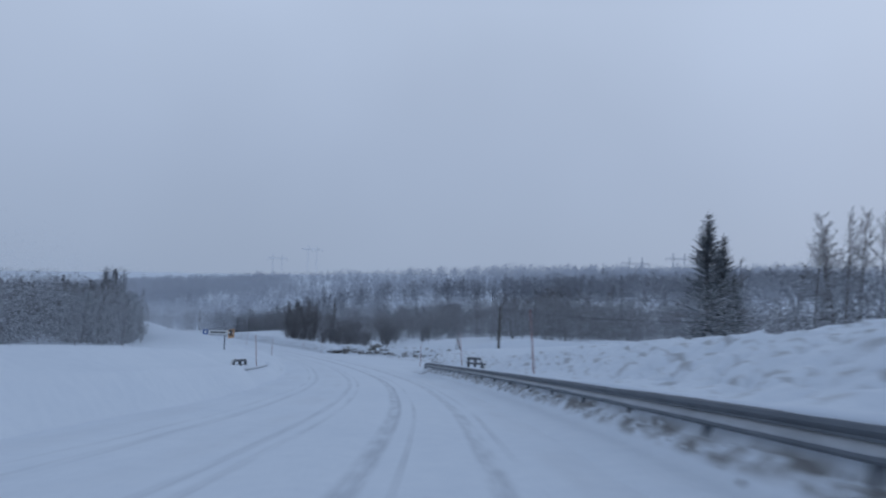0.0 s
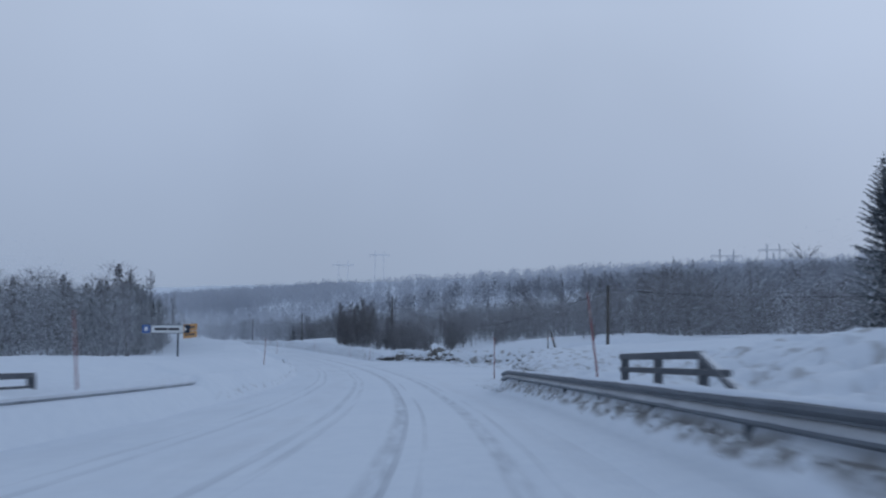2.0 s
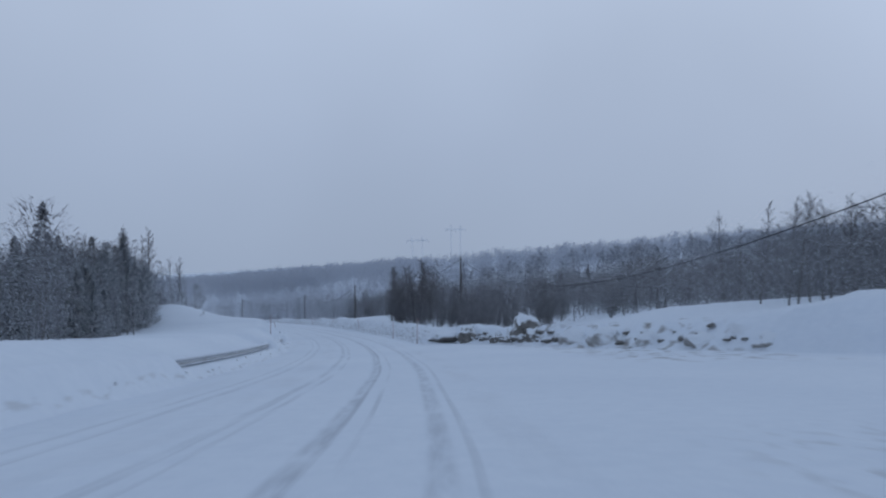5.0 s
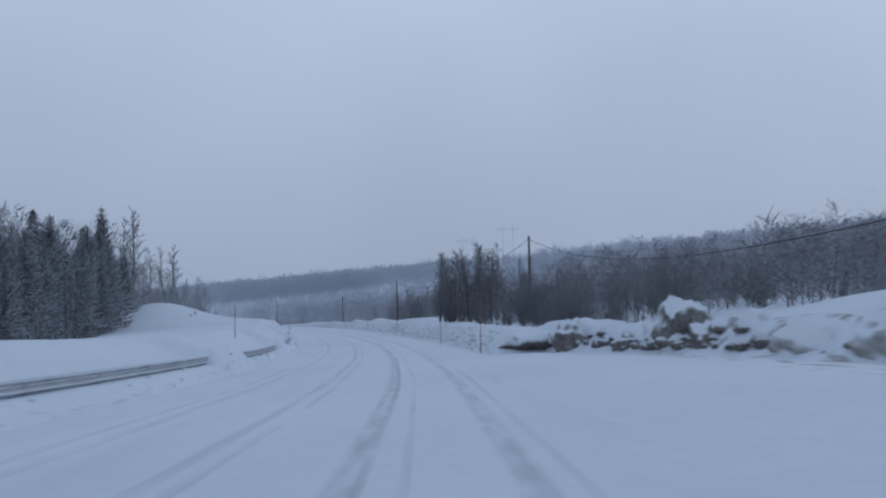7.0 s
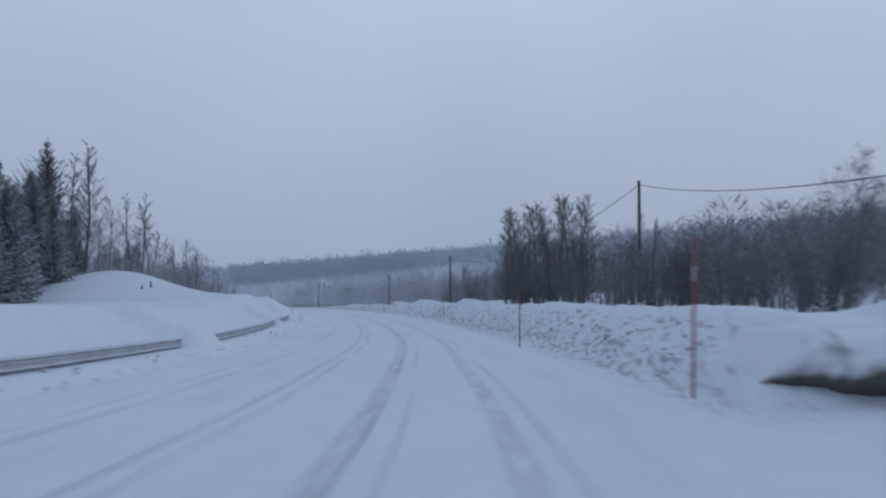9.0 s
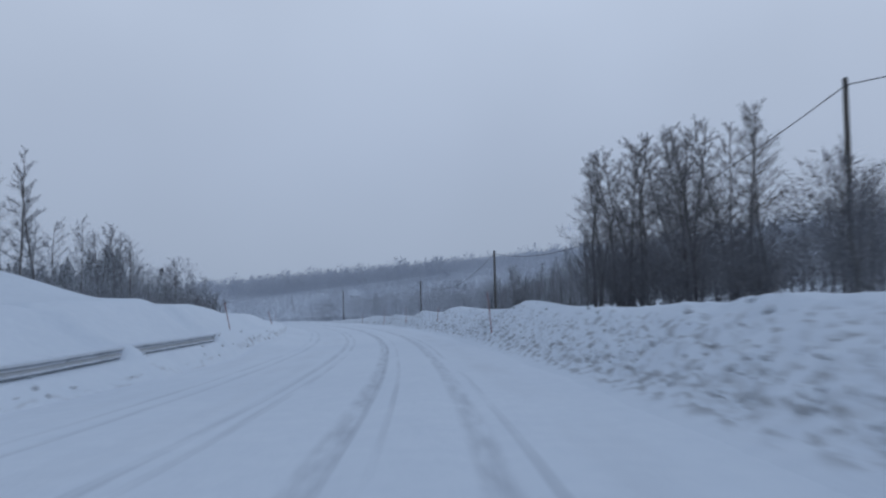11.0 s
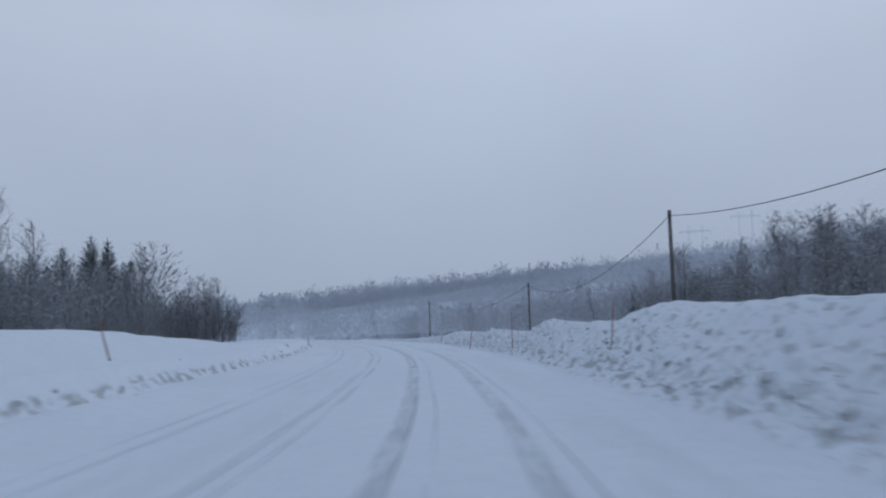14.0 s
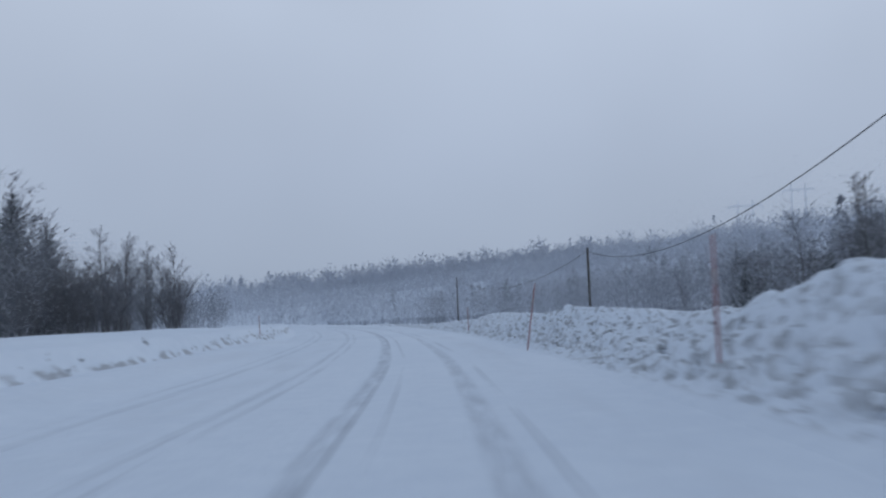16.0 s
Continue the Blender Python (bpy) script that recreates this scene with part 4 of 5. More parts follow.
strew("loose_snow_clods", 2600, lambda: (rnd(140, 262), 3.1 + abs(random.gauss(0, 0.55))), lambda: 0.015 + 0.09 * random.random() ** 2.2, "small loose clods of gritty snow along the foot of the bank")
strew("loose_dirty_clods", 420, lambda: (rnd(0, 70), random.gauss(2.8, 0.09)), lambda: rnd(0.02, 0.08), "dirty clods of snow and grit under the crash barrier")
gravel = [block_mesh(240 + k, 0.35, 0.45, M_CLOD if k % 2 else M_BLOCK, 1) for k in range(6)]
for k in range(50):
    s, d = corner_spot()
    p, r = on_snow(s, d), 0.05 + 0.15 * random.random() ** 2
    ob = new("snow_clod", gravel[k % 6])
    ob.matrix_basis = pose(p.x, p.y, p.z + 0.2 * r, rnd(-20, 20), rnd(-20, 20), rnd(0, 360)) @ Matrix.Diagonal((r * rnd(0.9, 1.4), r, r * rnd(0.6, 0.9), 1))
    tagged(ob, "rough clod of gritty snow on the side road's corner", "snow clod", group="snow clods on the corner")
strew("loose_inner_clods", 240, lambda: (rnd(90, 280), -7.0 + random.gauss(0, 0.25)), lambda: rnd(0.03, 0.09), "small snow clods along the inner edge of the road")


# ---- trees ----
class Wood:
    """Collects tapered three-sided limbs and leaf-like pieces into plain arrays."""

    def __init__(self):
        self.v, self.f, self.turn = [], [], 0.0

    def limb(self, a, b, r0, r1, n=3):
        way = b - a
        side = way.cross(Vector((0.31, 0.17, 0.93)))
        side = side.normalized() if side.length > 1e-6 else Vector((1, 0, 0))
        other = way.normalized().cross(side)
        k = len(self.v)
        for p, r in ((a, r0), (b, r1)):
            for j in range(n):
                q = 2 * math.pi * j / n
                self.v.append(p + side * (r * math.cos(q)) + other * (r * math.sin(q)))
        for j in range(n):
            self.f.append((k + j, k + (j + 1) % n, k + n + (j + 1) % n, k + n + j))

    def spike(self, a, b, r):
        """A twig: one thin sliver that ends in a point."""
        self.turn = (self.turn + 2.399) % 6.283
        side = (b - a).cross(Vector((math.cos(self.turn), math.sin(self.turn), 0.45))).normalized() * r
        k = len(self.v)
        self.v += [a + side, a - side, b]
        self.f.append((k, k + 1, k + 2))

    def stem(self, points, radii, n=7):
        """One unbroken bent trunk through the points."""
        k = len(self.v)
        for p, r in zip(points, radii):
            for j in range(n):
                q = 2 * math.pi * j / n
                self.v.append(p + Vector((r * math.cos(q), r * math.sin(q), 0)))
        for i in range(len(points) - 1):
            for j in range(n):
                a, c = k + i * n + j, k + i * n + (j + 1) % n
                self.f.append((a, c, c + n, a + n))

    def tri(self, a, b, c):
        k = len(self.v)
        self.v += [a, b, c]
        self.f.append((k, k + 1, k + 2))

    def mesh(self, name, mat, smooth=False):
        return mesh_from(name, self.v, self.f, mat, smooth)


def turned(way, angle, about):
    """The way bent off by an angle, in a direction given round it."""
    side = way.cross(Vector((0.13, 0.21, 0.97))).normalized()
    side.rotate(Matrix.Rotation(about, 3, way))
    out = way.copy()
    out.rotate(Matrix.Rotation(angle, 3, side))
    return out.normalized()


def branch(rng, wood, crown, start, way, length, r, twig_r, dense, forks=3):
    """A limb in four bends with side twigs that fork once more."""
    p, steps = start.copy(), 4
    for k in range(steps):
        w = (way + Vector((rng.gauss(0, 0.13), rng.gauss(0, 0.13), rng.gauss(0.06, 0.10)))).normalized()
        q = p + w * (length / steps)
        wood.limb(p, q, r * (1 - k / steps) + twig_r, r * (1 - (k + 1) / steps) + twig_r * 0.8)
        for _ in range(dense):
            b = p.lerp(q, rng.random())
            tw = turned(w, rng.uniform(0.45, 1.0), rng.uniform(0, 6.28))
            tw.z += 0.18
            tl = length * rng.uniform(0.16, 0.36) * (1.15 - k / steps * 0.5)
            e = b + tw.normalized() * tl
            crown.spike(b, e, twig_r * 0.85)
            for _ in range(forks):
                c = b.lerp(e, rng.uniform(0.25, 0.95))
                ww = turned(tw.normalized(), rng.uniform(0.35, 0.9), rng.uniform(0, 6.28))
                crown.spike(c, c + ww * tl * rng.uniform(0.3, 0.65), twig_r * 0.62)
        p, way = q, w


def birch_meshes(seed, tall, spread_out=0.30, first=0.22, limbs=36, dense=6, twig_r=0.013, bark=None, twig=None, forks=4):
    rng = random.Random(seed)
    trunk, crown = Wood(), Wood()
    p, way, n = Vector((0, 0, -0.3)), Vector((0, 0, 1)), 11
    r0 = 0.0075 * tall + 0.015
    spine = [p]
    for k in range(n):
        way = (way + Vector((rng.gauss(0, 0.05), rng.gauss(0, 0.05), 0.10))).normalized()
        q = p + way * ((tall + 0.3) / n)
        p = q
        spine.append(p)
    trunk.stem(spine, [r0 * (1 - k / n) ** 0.8 + 0.008 for k in range(n + 1)])
    for k in range(limbs):
        u = first + (0.98 - first) * (k + rng.random()) / limbs
        i = min(int(u * n), n - 1)
        at = spine[i].lerp(spine[i + 1], u * n - i)
        rise = rng.uniform(0.15, 0.85) + 0.25 * u
        a = rng.uniform(0, 6.28)
        way = Vector((math.cos(a) * math.cos(rise), math.sin(a) * math.cos(rise), math.sin(rise)))
        length = tall * spread_out * (1.0 - 0.72 * abs(u - 0.38) / 0.62) * rng.uniform(0.7, 1.15)
        branch(rng, crown, crown, at, way, length, 0.0018 * tall * (1.1 - u), twig_r, dense, forks)
    return trunk.mesh("trunk", bark or M_BARK), crown.mesh("crown", twig or M_TWIG)


def shrub_meshes(seed, tall, stems=5, twig=None):
    rng = random.Random(seed)
    out, crown = [], Wood()
    for _ in range(stems):
        a, tilt = rng.uniform(0, 6.28), rng.uniform(0.05, 0.42)
        way = Vector((math.cos(a) * math.sin(tilt), math.sin(a) * math.sin(tilt), math.cos(tilt)))
        p = Vector((rng.gauss(0, 0.25), rng.gauss(0, 0.25), -0.25))
        length, spine = tall * rng.uniform(0.7, 1.08), [p]
        for k in range(6):
            w = (way + Vector((rng.gauss(0, 0.09), rng.gauss(0, 0.09), 0.05))).normalized()
            q = p + w * length / 6
            spine.append(q)
            if k > 0:
                for _ in range(4):
                    at = p.lerp(q, rng.random())
                    b = turned(w, rng.uniform(0.4, 0.9), rng.uniform(0, 6.28))
                    branch(rng, crown, crown, at, b, length * rng.uniform(0.20, 0.38), 0.010, 0.014, 3, 3)
            p, way = q, w
        stem = Wood()
        stem.stem(spine, [0.04 * (1 - k / 6) + 0.01 for k in range(7)], 5)
        out.append(stem.mesh("stem", M_BARK))
    return out, crown.mesh("crown", twig or M_BRUSH)


def spruce_meshes(seed, tall, wide, needles):
    """Whorls of drooping boughs, each a ribbed fan of needle tufts with hanging ends."""
    rng = random.Random(seed)
    trunk, crown = Wood(), Wood()
    trunk.stem([Vector((0, 0, -0.4)), Vector((0, 0, tall * 0.6)), Vector((0, 0, tall))], (0.014 * tall, 0.006 * tall, 0.012), 8)
    z, up = tall * 0.05, Vector((0, 0, 1))
    while z < tall * 0.985:
        u = z / tall
        reach = wide * (1 - u) ** 0.85 * (0.55 + 0.45 * min(1.0, u / 0.12)) + 0.12
        n = 6 if u > 0.85 else 10
        turn0 = rng.uniform(0, 6.28)
        for k in range(n):
            a = turn0 + 6.28 * (k + rng.uniform(-0.3, 0.3)) / n
            length = reach * rng.uniform(0.62, 1.18)
            out = Vector((math.cos(a), math.sin(a), 0))
            side = Vector((-math.sin(a), math.cos(a), 0))
            lift = 0.55 - 1.0 * (1 - u) + rng.uniform(-0.12, 0.12)
            prev, m = Vector((0, 0, z)), 5
            for j in range(1, m + 1):
                q = j / m
                spot = Vector((0, 0, z)) + out * (length * q) + up * (length * (lift * q * 0.8 + 0.28 * q * q))
                w = length * 0.30 * (1.0 - 0.7 * q) + 0.05
                for sgn in (-1, 1):
                    tip = spot + side * (sgn * w * rng.uniform(0.7, 1.25)) + out * (w * 0.45) - up * (w * rng.uniform(0.15, 0.6))
                    crown.tri(prev, spot, tip)
                    hang = prev.lerp(spot, 0.5) + side * (sgn * w * 0.4) - up * (w * rng.uniform(0.5, 1.0) + 0.03)
                    crown.tri(prev, hang, spot)
                prev = spot
            crown.tri(prev, prev + out * 0.18 + side * 0.03, prev + out * 0.1 - up * 0.06)
        z += (0.045 + 0.02 * (1 - u)) * tall * rng.uniform(0.6, 1.0) * (0.6 if u > 0.6 else 0.75)
    for k in range(4):
        crown.spike(Vector((0, 0, tall * 0.985)), Vector((rng.gauss(0, 0.08), rng.gauss(0, 0.08), tall * 1.02)), 0.02)
    return trunk.mesh("trunk", M_BARK), crown.mesh("crown", needles)


def tree(name, meshes, label, group):
    root = tagged(new(name), label, "tree", group=group)
    for me in meshes[0] if isinstance(meshes[0], list) else [meshes[0]]:
        part("stem" if isinstance(meshes[0], list) else "trunk", me, root)
    part("crown", meshes[1], root)
    root.location = (0, -4000, -500)
    return root


random.seed(5)
BIRCH = "bare birch tree with fine dark twigs, standing in snow"
KINDS = {
    "birch": [tree("birch", birch_meshes(k, 10.0, 0.31 + 0.03 * (k % 3), 0.08 + 0.04 * (k % 2), 42, 4), BIRCH, "bare birches") for k in range(4)],
    "slim": [tree("birch", birch_meshes(20 + k, 10.0, 0.21, 0.16, 34, 5), "slim bare birch with upswept branches, standing in snow", "bare birches") for k in range(3)],
    "full": [tree("birch", birch_meshes(30 + k, 10.0, 0.25, 0.10, 46, 5, 0.011, M_BARK_DARK, M_TWIG_DARK, 5), "tall bare birch with a dense crown of dark twigs", "bare birches") for k in range(4)],
    "shrub": [tree("willow", shrub_meshes(40 + k, 5.0), "dense leafless willow thicket with dark twigs", "willow thickets") for k in range(4)],
    "spruce": [tree("spruce", spruce_meshes(60 + k, 12.0, 2.5 + 0.3 * k, M_NEEDLE), "dark green spruce with snow on its boughs", "spruces") for k in range(3)],
    "snowy": [tree("spruce", spruce_meshes(70 + k, 12.0, 3.0 + 0.5 * k, M_NEEDLE_SNOW), "spruce heavily laden with snow at the wood's edge", "snowy spruces") for k in range(2)],
}
NOMINAL = {"full": 11.2, "birch": 11.2, "slim": 11.2, "shrub": 5.9, "spruce": 12.2, "snowy": 12.2}
used = {k: 0 for k in KINDS}


def plant(kind, s, d, tall, top=None):
    """Sets a tree at s along and d across; top gives its tip's height in the world instead of its length."""
    p = on_snow(s, d)
    if top is not None:
        tall = top - p.z
    plant_at(kind, p, tall)


def plant_at(kind, p, tall):
    models = KINDS[kind]
    k = used[kind]
    used[kind] += 1
    m = Matrix.Translation(p - Vector((0, 0, 0.1))) @ pose(0, 0, 0, rnd(-2, 2), rnd(-2, 2), rnd(0, 360))
    size = tall / NOMINAL[kind]
    wide = size * rnd(0.88, 1.12)
    if k < len(models):
        ob = models[k]
    else:
        ob = copy_thing(models[k % len(models)], Matrix.Identity(4))
    ob.matrix_basis = m @ Matrix.Diagonal((wide, wide, size, 1))


def grove(count, s_run, d_run, tall_run, kinds, keep=None):
    for _ in range(count):
        s, d = rnd(*s_run), rnd(*d_run)
        if keep and not keep(s, d):
            continue
        kind = random.choice(kinds)
        tall = rnd(*tall_run)
        plant(kind, s, d, tall * (0.62 if kind == "shrub" else 1.0))


# single trees that stand out
plant_at("spruce", Vector((33.6, 117.0, z_at(33.6, 117.0))), 13.1 - z_at(33.6, 117.0))
plant_at("spruce", Vector((35.6, 118.5, z_at(35.6, 118.5))), 10.4 - z_at(35.6, 118.5))
plant_at("spruce", Vector((37.6, 118.0, z_at(37.6, 118.0))), 5.5 - z_at(37.6, 118.0))
for x, y, top in ((39.5, 121, 8.5), (48.5, 113, 15.0), (52.0, 114, 15.5), (50, 118, 12.5), (56.5, 112, 14.0), (45.5, 118, 8.0), (60, 115, 13)):
    plant_at("full", Vector((x, y, z_at(x, y))), top - z_at(x, y))
plant("spruce", 207.0, -28.0, 0, 4.0)
plant("slim", 206.0, -24.5, 0, 5.0)
for x, y, top in ((50.0, 113.5, 15.2), (46.8, 115.0, 12.0), (53.5, 113.0, 14.6)):
    plant_at("birch", Vector((x, y, z_at(x, y))), top - z_at(x, y))
plant("slim", 204.3, -25.4, 0, 3.4)
plant("slim", 206.5, -24.9, 0, 3.6)
plant("spruce", 278.0, 41.5, 0, -2.4)
plant("spruce", 295.2, -29.0, 0, -1.6)
plant("spruce", 297.5, -27.6, 0, -1.9)
plant("spruce", 293.0, -31.0, 0, -2.8)
plant("spruce", 291.0, -33.5, 0, -3.4)
plant("snowy", 191.0, -16.6, 0.55)
plant("snowy", 189.6, -16.9, 0.4)

# the spruce wood inside the bend
random.seed(11)
grove(30, (160, 207), (-27, -22.5), (5.5, 8.5), ["snowy", "snowy", "birch"])
grove(34, (162, 208), (-34, -26), (8.5, 11.0), ["snowy", "birch", "birch"])
grove(14, (144, 172), (-34, -25), (7.5, 9.5), ["birch", "birch", "snowy"])
for s, d, top in ((207.0, -20.9, 0.2), (207.6, -20.2, 0.3), (208.2, -19.6, -0.6)):
    plant("slim", s, d, 0, top)
for s, d, top in ((218.6, -17.8, -3.6), (220.2, -17.2, -4.2), (219.4, -18.8, -3.9)):
    plant("birch", s, d, 0, top)
for s, d, top in ((243.5, -25.0, -0.8), (245.0, -23.6, -1.2), (241.5, -26.5, -1.0), (247.0, -22.0, -2.4), (239.0, -28.0, -1.6), (249.5, -21.0, -3.8)):
    plant("birch", s, d, 0, top)
grove(9, (209, 232), (-27, -19), (2.2, 4.0), ["shrub", "birch"])
grove(10, (236, 256), (-30, -19), (4.0, 6.0), ["birch", "shrub"])
grove(26, (264, 308), (-30, -16), (6.0, 9.0), ["birch", "shrub", "birch"])
grove(24, (262, 304), (-20, -13.5), (4.6, 7.4), ["shrub", "shrub", "birch"])
grove(16, (284, 325), (-44, -26), (8.0, 11.0), ["spruce", "birch", "spruce"])
grove(9, (272, 300), (-40, -31), (7.0, 9.5), ["spruce"])

# the thicket outside the bend
random.seed(12)
clear = lambda s, d: mouth(np.array([s]), np.array([d]))[0] < 0.05
grove(30, (148, 184), (9, 18), (3.6, 5.6), ["shrub", "shrub", "birch"], clear)
grove(26, (150, 184), (16, 34), (4.5, 6.5), ["shrub", "birch", "shrub"], clear)
for s, d, tall in ((193.5, 8.0, 7.0), (197.6, 8.9, 8.6), (199.0, 10.4, 9.0), (196.8, 10.8, 8.9), (194.5, 9.8, 8.0), (201.5, 10.2, 9.0), (192.0, 9.4, 7.8), (190.5, 8.4, 7.0), (195.5, 12.2, 9.0),
                   (191.5, 11.4, 8.4), (189.0, 10.2, 7.8), (198.0, 13.0, 9.5), (193.4, 13.6, 9.0), (188.0, 12.2, 8.4), (186.5, 9.6, 7.4), (200.6, 14.6, 10.0), (185.4, 11.6, 8.0), (196.2, 15.0, 9.6)):
    plant("full", s, d, tall)
grove(8, (185, 203), (9, 18), (4.5, 7.0), ["shrub", "birch", "full"])
grove(9, (183, 198), (7.8, 11.5), (3.2, 5.0), ["shrub"])
grove(26, (112, 156), (26, 50), (7.0, 9.5), ["birch", "birch", "slim"], clear)
grove(26, (248, 276), (22, 40), (6.0, 8.5), ["birch", "shrub", "birch"])
grove(14, (248, 276), (20, 30), (5.5, 8.0), ["full", "shrub", "full"])
grove(18, (272, 296), (22, 42), (5.0, 7.5), ["birch", "spruce", "shrub"])
grove(16, (212, 250), (26, 44), (4.0, 6.5), ["birch", "birch", "shrub"])


# ---- woods too far off to tell the trees apart ----
def woods(name, count, spot, tall_run, mat, conifer, label, tufts=46, thin=False, fine=1.0):
    """Joined trees: a stem and a ragged crown of many small tufts, or of single twigs where they stand nearer."""
    rng = np.random.default_rng(sum(map(ord, label)))
    xs, ys = spot(rng, count)
    s, d = nearest(xs, ys)
    zs = ground_z(s, d, xs, ys) - 0.3
    verts, faces = [], []
    k = 0
    for x, y, z in zip(xs, ys, zs):
        tall = rng.uniform(*tall_run) * (1.18 if rng.random() < 0.15 else 1.0)
        fir = rng.random() < conifer
        u = np.sort(rng.random(tufts)) if fir else 0.05 + 0.93 * rng.beta(1.9, 1.7, tufts)
        a = rng.uniform(0, 6.283, tufts)
        reach = tall * (0.18 * (1 - u) ** 0.8 + 0.012) if fir else tall * 0.27 * np.sqrt(np.clip(1.02 - ((u - 0.5) / 0.52) ** 2, 0.02, 1))
        r = reach * np.sqrt(rng.random(tufts)) * rng.uniform(0.75, 1.25, tufts)
        mid_p = np.stack([x + r * np.cos(a), y + r * np.sin(a), z + tall * u], -1)
        size = tall * (0.042 if thin and not fir else 0.028 if thin else 0.050) * fine * rng.uniform(0.5, 1.4, tufts)
        out = np.stack([np.cos(a), np.sin(a), rng.normal(0.8 if not fir else -0.3, 0.5, tufts)], -1) * size[:, None]
        wide = rng.normal(0, 1, (tufts, 3)) * size[:, None] * (0.11 if thin and not fir else 0.40)
        verts.append(np.concatenate([mid_p - out * 0.8 + wide, mid_p - out * 0.8 - wide * 0.6, mid_p + out * 1.2], 0))
        i = np.arange(tufts) + k
        faces.append(np.stack([i, i + tufts, i + 2 * tufts], -1))
        k += 3 * tufts
        stem = np.array([(x - 0.05, y, z), (x + 0.05, y, z), (x + rng.normal(0, 0.2), y, z + tall), (x, y - 0.05, z), (x, y + 0.05, z)])
        verts.append(stem)
        faces.append(np.array([(k, k + 1, k + 2), (k + 3, k + 4, k + 2)]))
        k += 5
    me = mesh_from(name, np.concatenate(verts), np.concatenate(faces), mat)
    return tagged(new(name, me), label, "woods", kind="stuff")


def in_box(x0, x1, y0, y1, gap=None, off=(-14, 12)):
    def spot(rng, count):
        x, y = rng.uniform(x0, x1, 4 * count), rng.uniform(y0, y1, 4 * count)
        s, d = nearest(x, y)
        keep = ~((d > off[0]) & (d < off[1]) & (s < 372))
        if gap:
            keep &= ~gap(x, y)
        return x[keep][:count], y[keep][:count]
    return spot


def along(s0, s1, d0, d1):
    def spot(rng, count):
        s, d = rng.uniform(s0, s1, 3 * count), rng.uniform(d0, d1, 3 * count)
        keep = mouth(s, d) < 0.05
        x, y = flat(s[keep][:count], d[keep][:count])
        return x, y
    return spot


clearing = lambda x, y: (y > 470) & (y < 585) & (x > -95) & (x < 40)
by_end = lambda x, y: ((x + 55) ** 2 + (y - 220) ** 2) < 150**2
woods("woods_edge", 80, along(150, 212, -46, -27), (8.5, 11), M_TWIG, 0.2, "dense leafless woods edge, dusted with snow", 1300, True, 0.55)
woods("woods_inside", 210, along(100, 205, -75, -40), (7, 9.5), M_TWIG, 0.3, "dense leafless and spruce woods inside the bend", 330, True)
woods("woods_turn", 60, along(266, 318, -44, -18), (6.5, 9.0), M_TWIG, 0.1, "dense leafless wood on the inside of the bend", 1200, True, 0.6)
woods("thicket_edge", 60, along(150, 205, 13, 34), (4.2, 6.0), M_BRUSH, 0.0, "dense dark willow thicket outside the bend", 1200, True, 0.55)
woods("brush_fringe", 70, along(146, 186, 8.5, 17), (2.2, 3.8), M_BRUSH, 0.0, "low leafless brush at the thicket's snowy edge", 520, True, 0.6)
woods("brush_under", 26, along(184, 203, 8.5, 16), (2.2, 3.6), M_BRUSH, 0.0, "low brush under the tall bare birches", 520, True, 0.6)
woods("thicket_turn", 40, along(252, 292, 24, 46), (5.5, 8.0), M_TWIG, 0.1, "dense leafless wood beyond the bank", 1200, True, 0.6)
woods("woods_behind", 170, along(258, 340, -75, -34), (6, 9), M_TWIG, 0.35, "dense woods behind the edge of the bend", 330, True)
woods("thicket_behind", 260, along(120, 215, 34, 75), (5.5, 8), M_BRUSH, 0.08, "dense leafless thicket behind the first trees", 330, True)
# Far woods with the paler twigs carry the haze in their colour.
woods("thicket_end", 320, along(262, 400, 20, 62), (5.5, 8), M_HAZE_NEAR, 0.2, "greyish leafless thicket past the end of the bend", 340, True, 0.7)
woods("thicket_inner_end", 160, along(318, 400, -45, -14), (4.0, 6), M_HAZE_NEAR, 0.2, "greyish leafless thicket on the inner side past the bend", 300, True)
woods("thicket_beyond", 240, along(236, 330, 46, 100), (6, 9), M_HAZE_NEAR, 0.1, "dense greyish leafless woods beyond the bend", 420, True, 0.7)
woods("woods_beyond", 520, in_box(-60, 140, 300, 380, by_end), (6, 9), M_HAZE_NEAR, 0.25, "bare woods pale with rime across the valley", 130, False, 0.9)
woods("woods_slope", 1400, in_box(-200, 180, 360, 470, clearing), (6, 9.5), M_HAZE_FAR, 0.08, "rimed woods on the slope across the valley", 120, False, 0.68)
woods("woods_hill", 1700, in_box(-260, 240, 470, 680, clearing), (6, 9), M_HAZE_FAR, 0.10, "rimed woods along the hilltop", 96, False, 0.70)
woods("woods_ridge", 3300, in_box(-420, -120, 400, 720), (6, 8.5), M_HAZE_FAR, 0.06, "pale rimed woods on the far ridge", 74, False, 0.80)
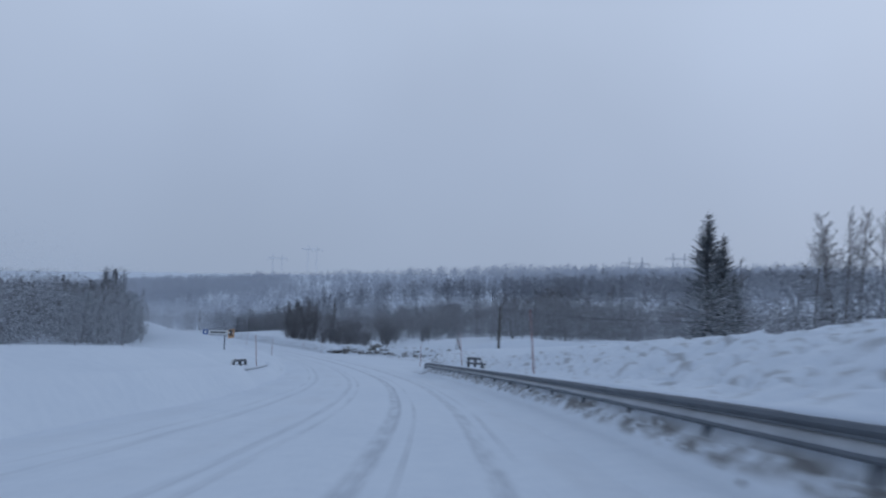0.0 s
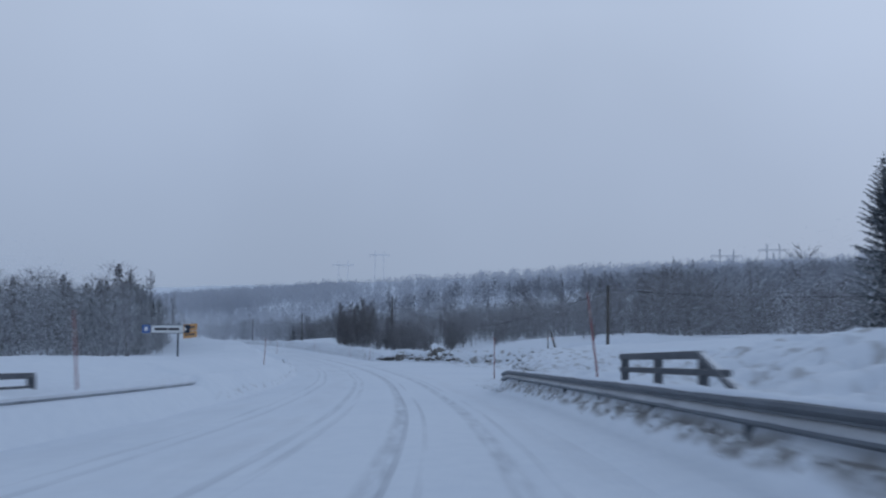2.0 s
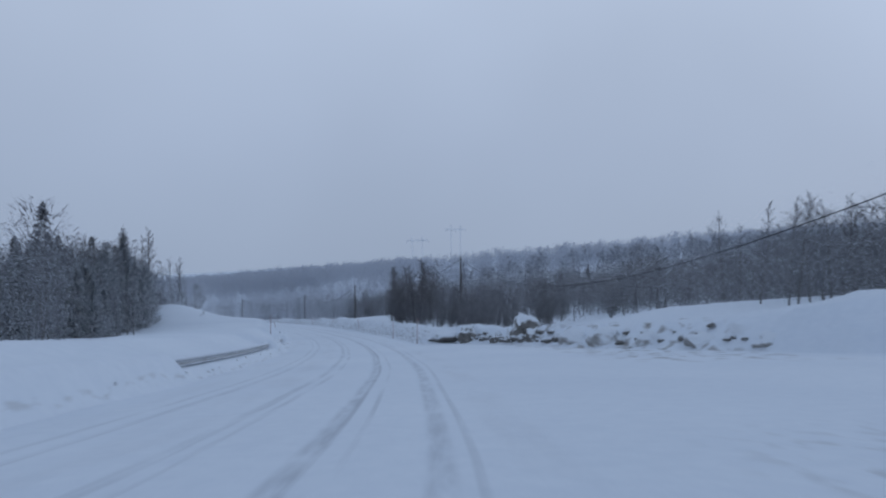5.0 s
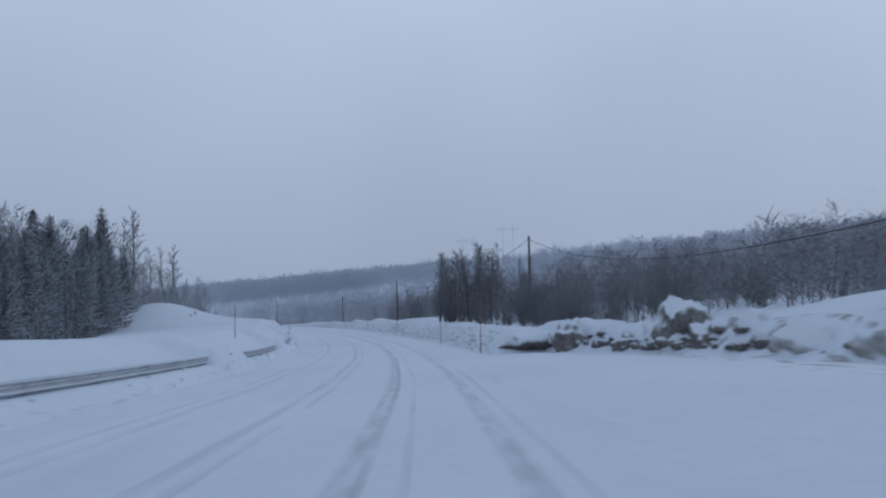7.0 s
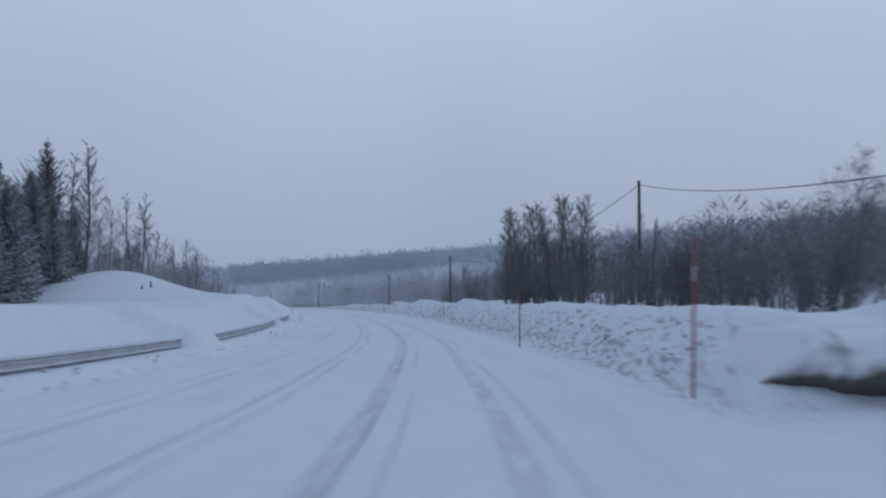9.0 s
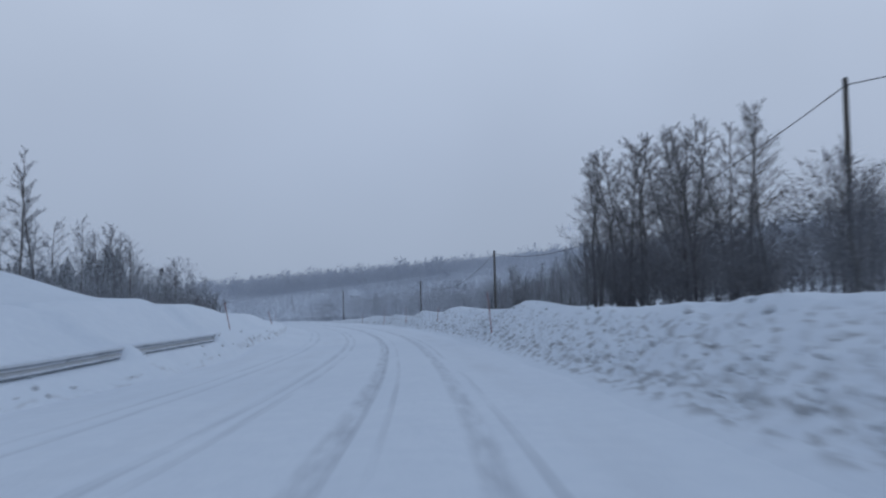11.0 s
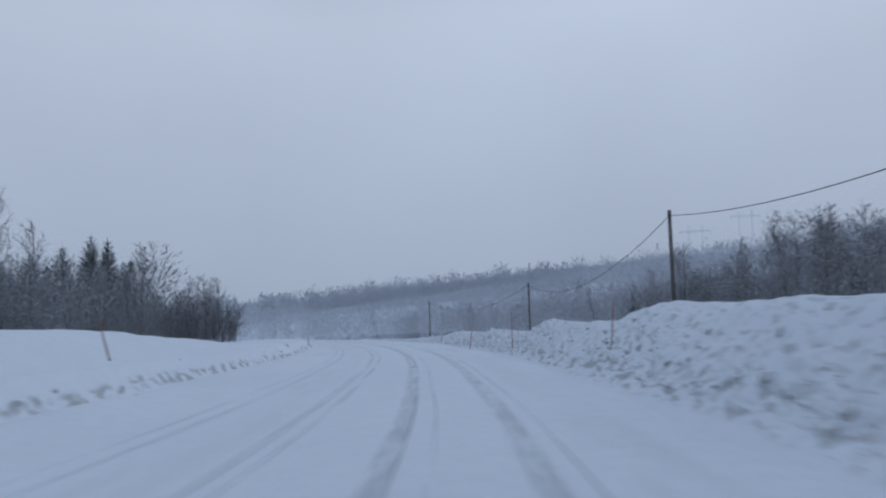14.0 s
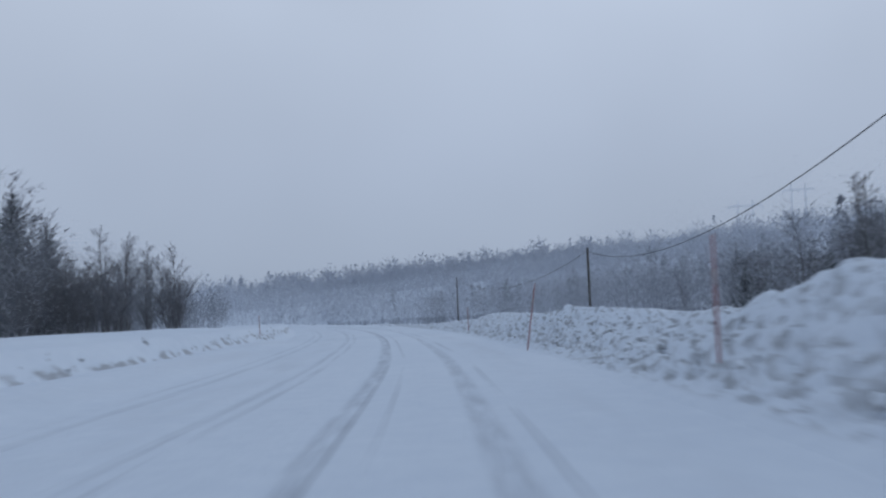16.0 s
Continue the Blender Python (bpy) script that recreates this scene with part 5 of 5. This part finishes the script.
woods("woods_foot", 1150, in_box(-330, -110, 300, 440, by_end, (-16, 14)), (5, 7.5), M_HAZE_FAR, 0.2, "pale rimed woods at the foot of the ridge", 100, True)
woods("woods_left", 600, in_box(-420, -150, 200, 400, by_end), (7, 10), M_HAZE_FAR, 0.35, "pale rimed woods inside the bend, far off", 70)
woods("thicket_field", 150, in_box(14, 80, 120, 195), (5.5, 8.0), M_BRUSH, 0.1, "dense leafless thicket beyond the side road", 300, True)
woods("woods_right", 420, in_box(60, 240, 120, 330), (7, 11), M_HAZE_NEAR, 0.3, "rimed woods up the slope beyond the spruces", 90)


# ---- snow drifting in the air to both sides of the road ----
def drifting_snow(count, beyond, near=14.0, far=70.0):
    """Loose flakes and clusters of flakes: to both sides, well off the road, and past the end of the bend."""
    rng = np.random.default_rng(77)
    d = 1 / rng.uniform(1 / far, 1 / near, count) * rng.choice((-1.0, 1.0), count)
    s = rng.uniform(25, 335, count)
    size = 0.0011 * np.abs(d) * rng.uniform(0.6, 1.4, count)
    s, d = np.r_[s, rng.uniform(322, 410, beyond)], np.r_[d, rng.uniform(-45, 45, beyond)]
    size = np.r_[size, rng.uniform(0.03, 0.08, beyond)]
    count += beyond
    x, y = flat(s, d)
    w = np.maximum(smoothstep(35, 130, np.abs(d)), smoothstep(396, 440, s))
    z = (road_z(s, d) + 0.5) * (1 - w) + far_plane(x, y) * w + (4.5 + 0.10 * np.abs(d)) * rng.random(count) ** 1.2
    mid_p = np.stack([x, y, z], -1)
    a = rng.normal(0, 1, (count, 3))
    a /= np.linalg.norm(a, axis=1)[:, None]
    b = np.cross(a, rng.normal(0, 1, (count, 3)))
    b /= np.linalg.norm(b, axis=1)[:, None]
    verts = np.empty((count, 3, 3))
    for k in range(3):
        q = 2 * math.pi * k / 3
        verts[:, k] = mid_p + size[:, None] * (a * math.cos(q) + b * math.sin(q))
    me = mesh_from("drifting_snow", verts.reshape(-1, 3), np.arange(3 * count).reshape(-1, 3), M_FLAKE)
    return tagged(new("drifting_snow", me), "fine snow drifting in the air over the snowy ground", "drifting snow", kind="stuff")


drifting_snow(720000, 110000)
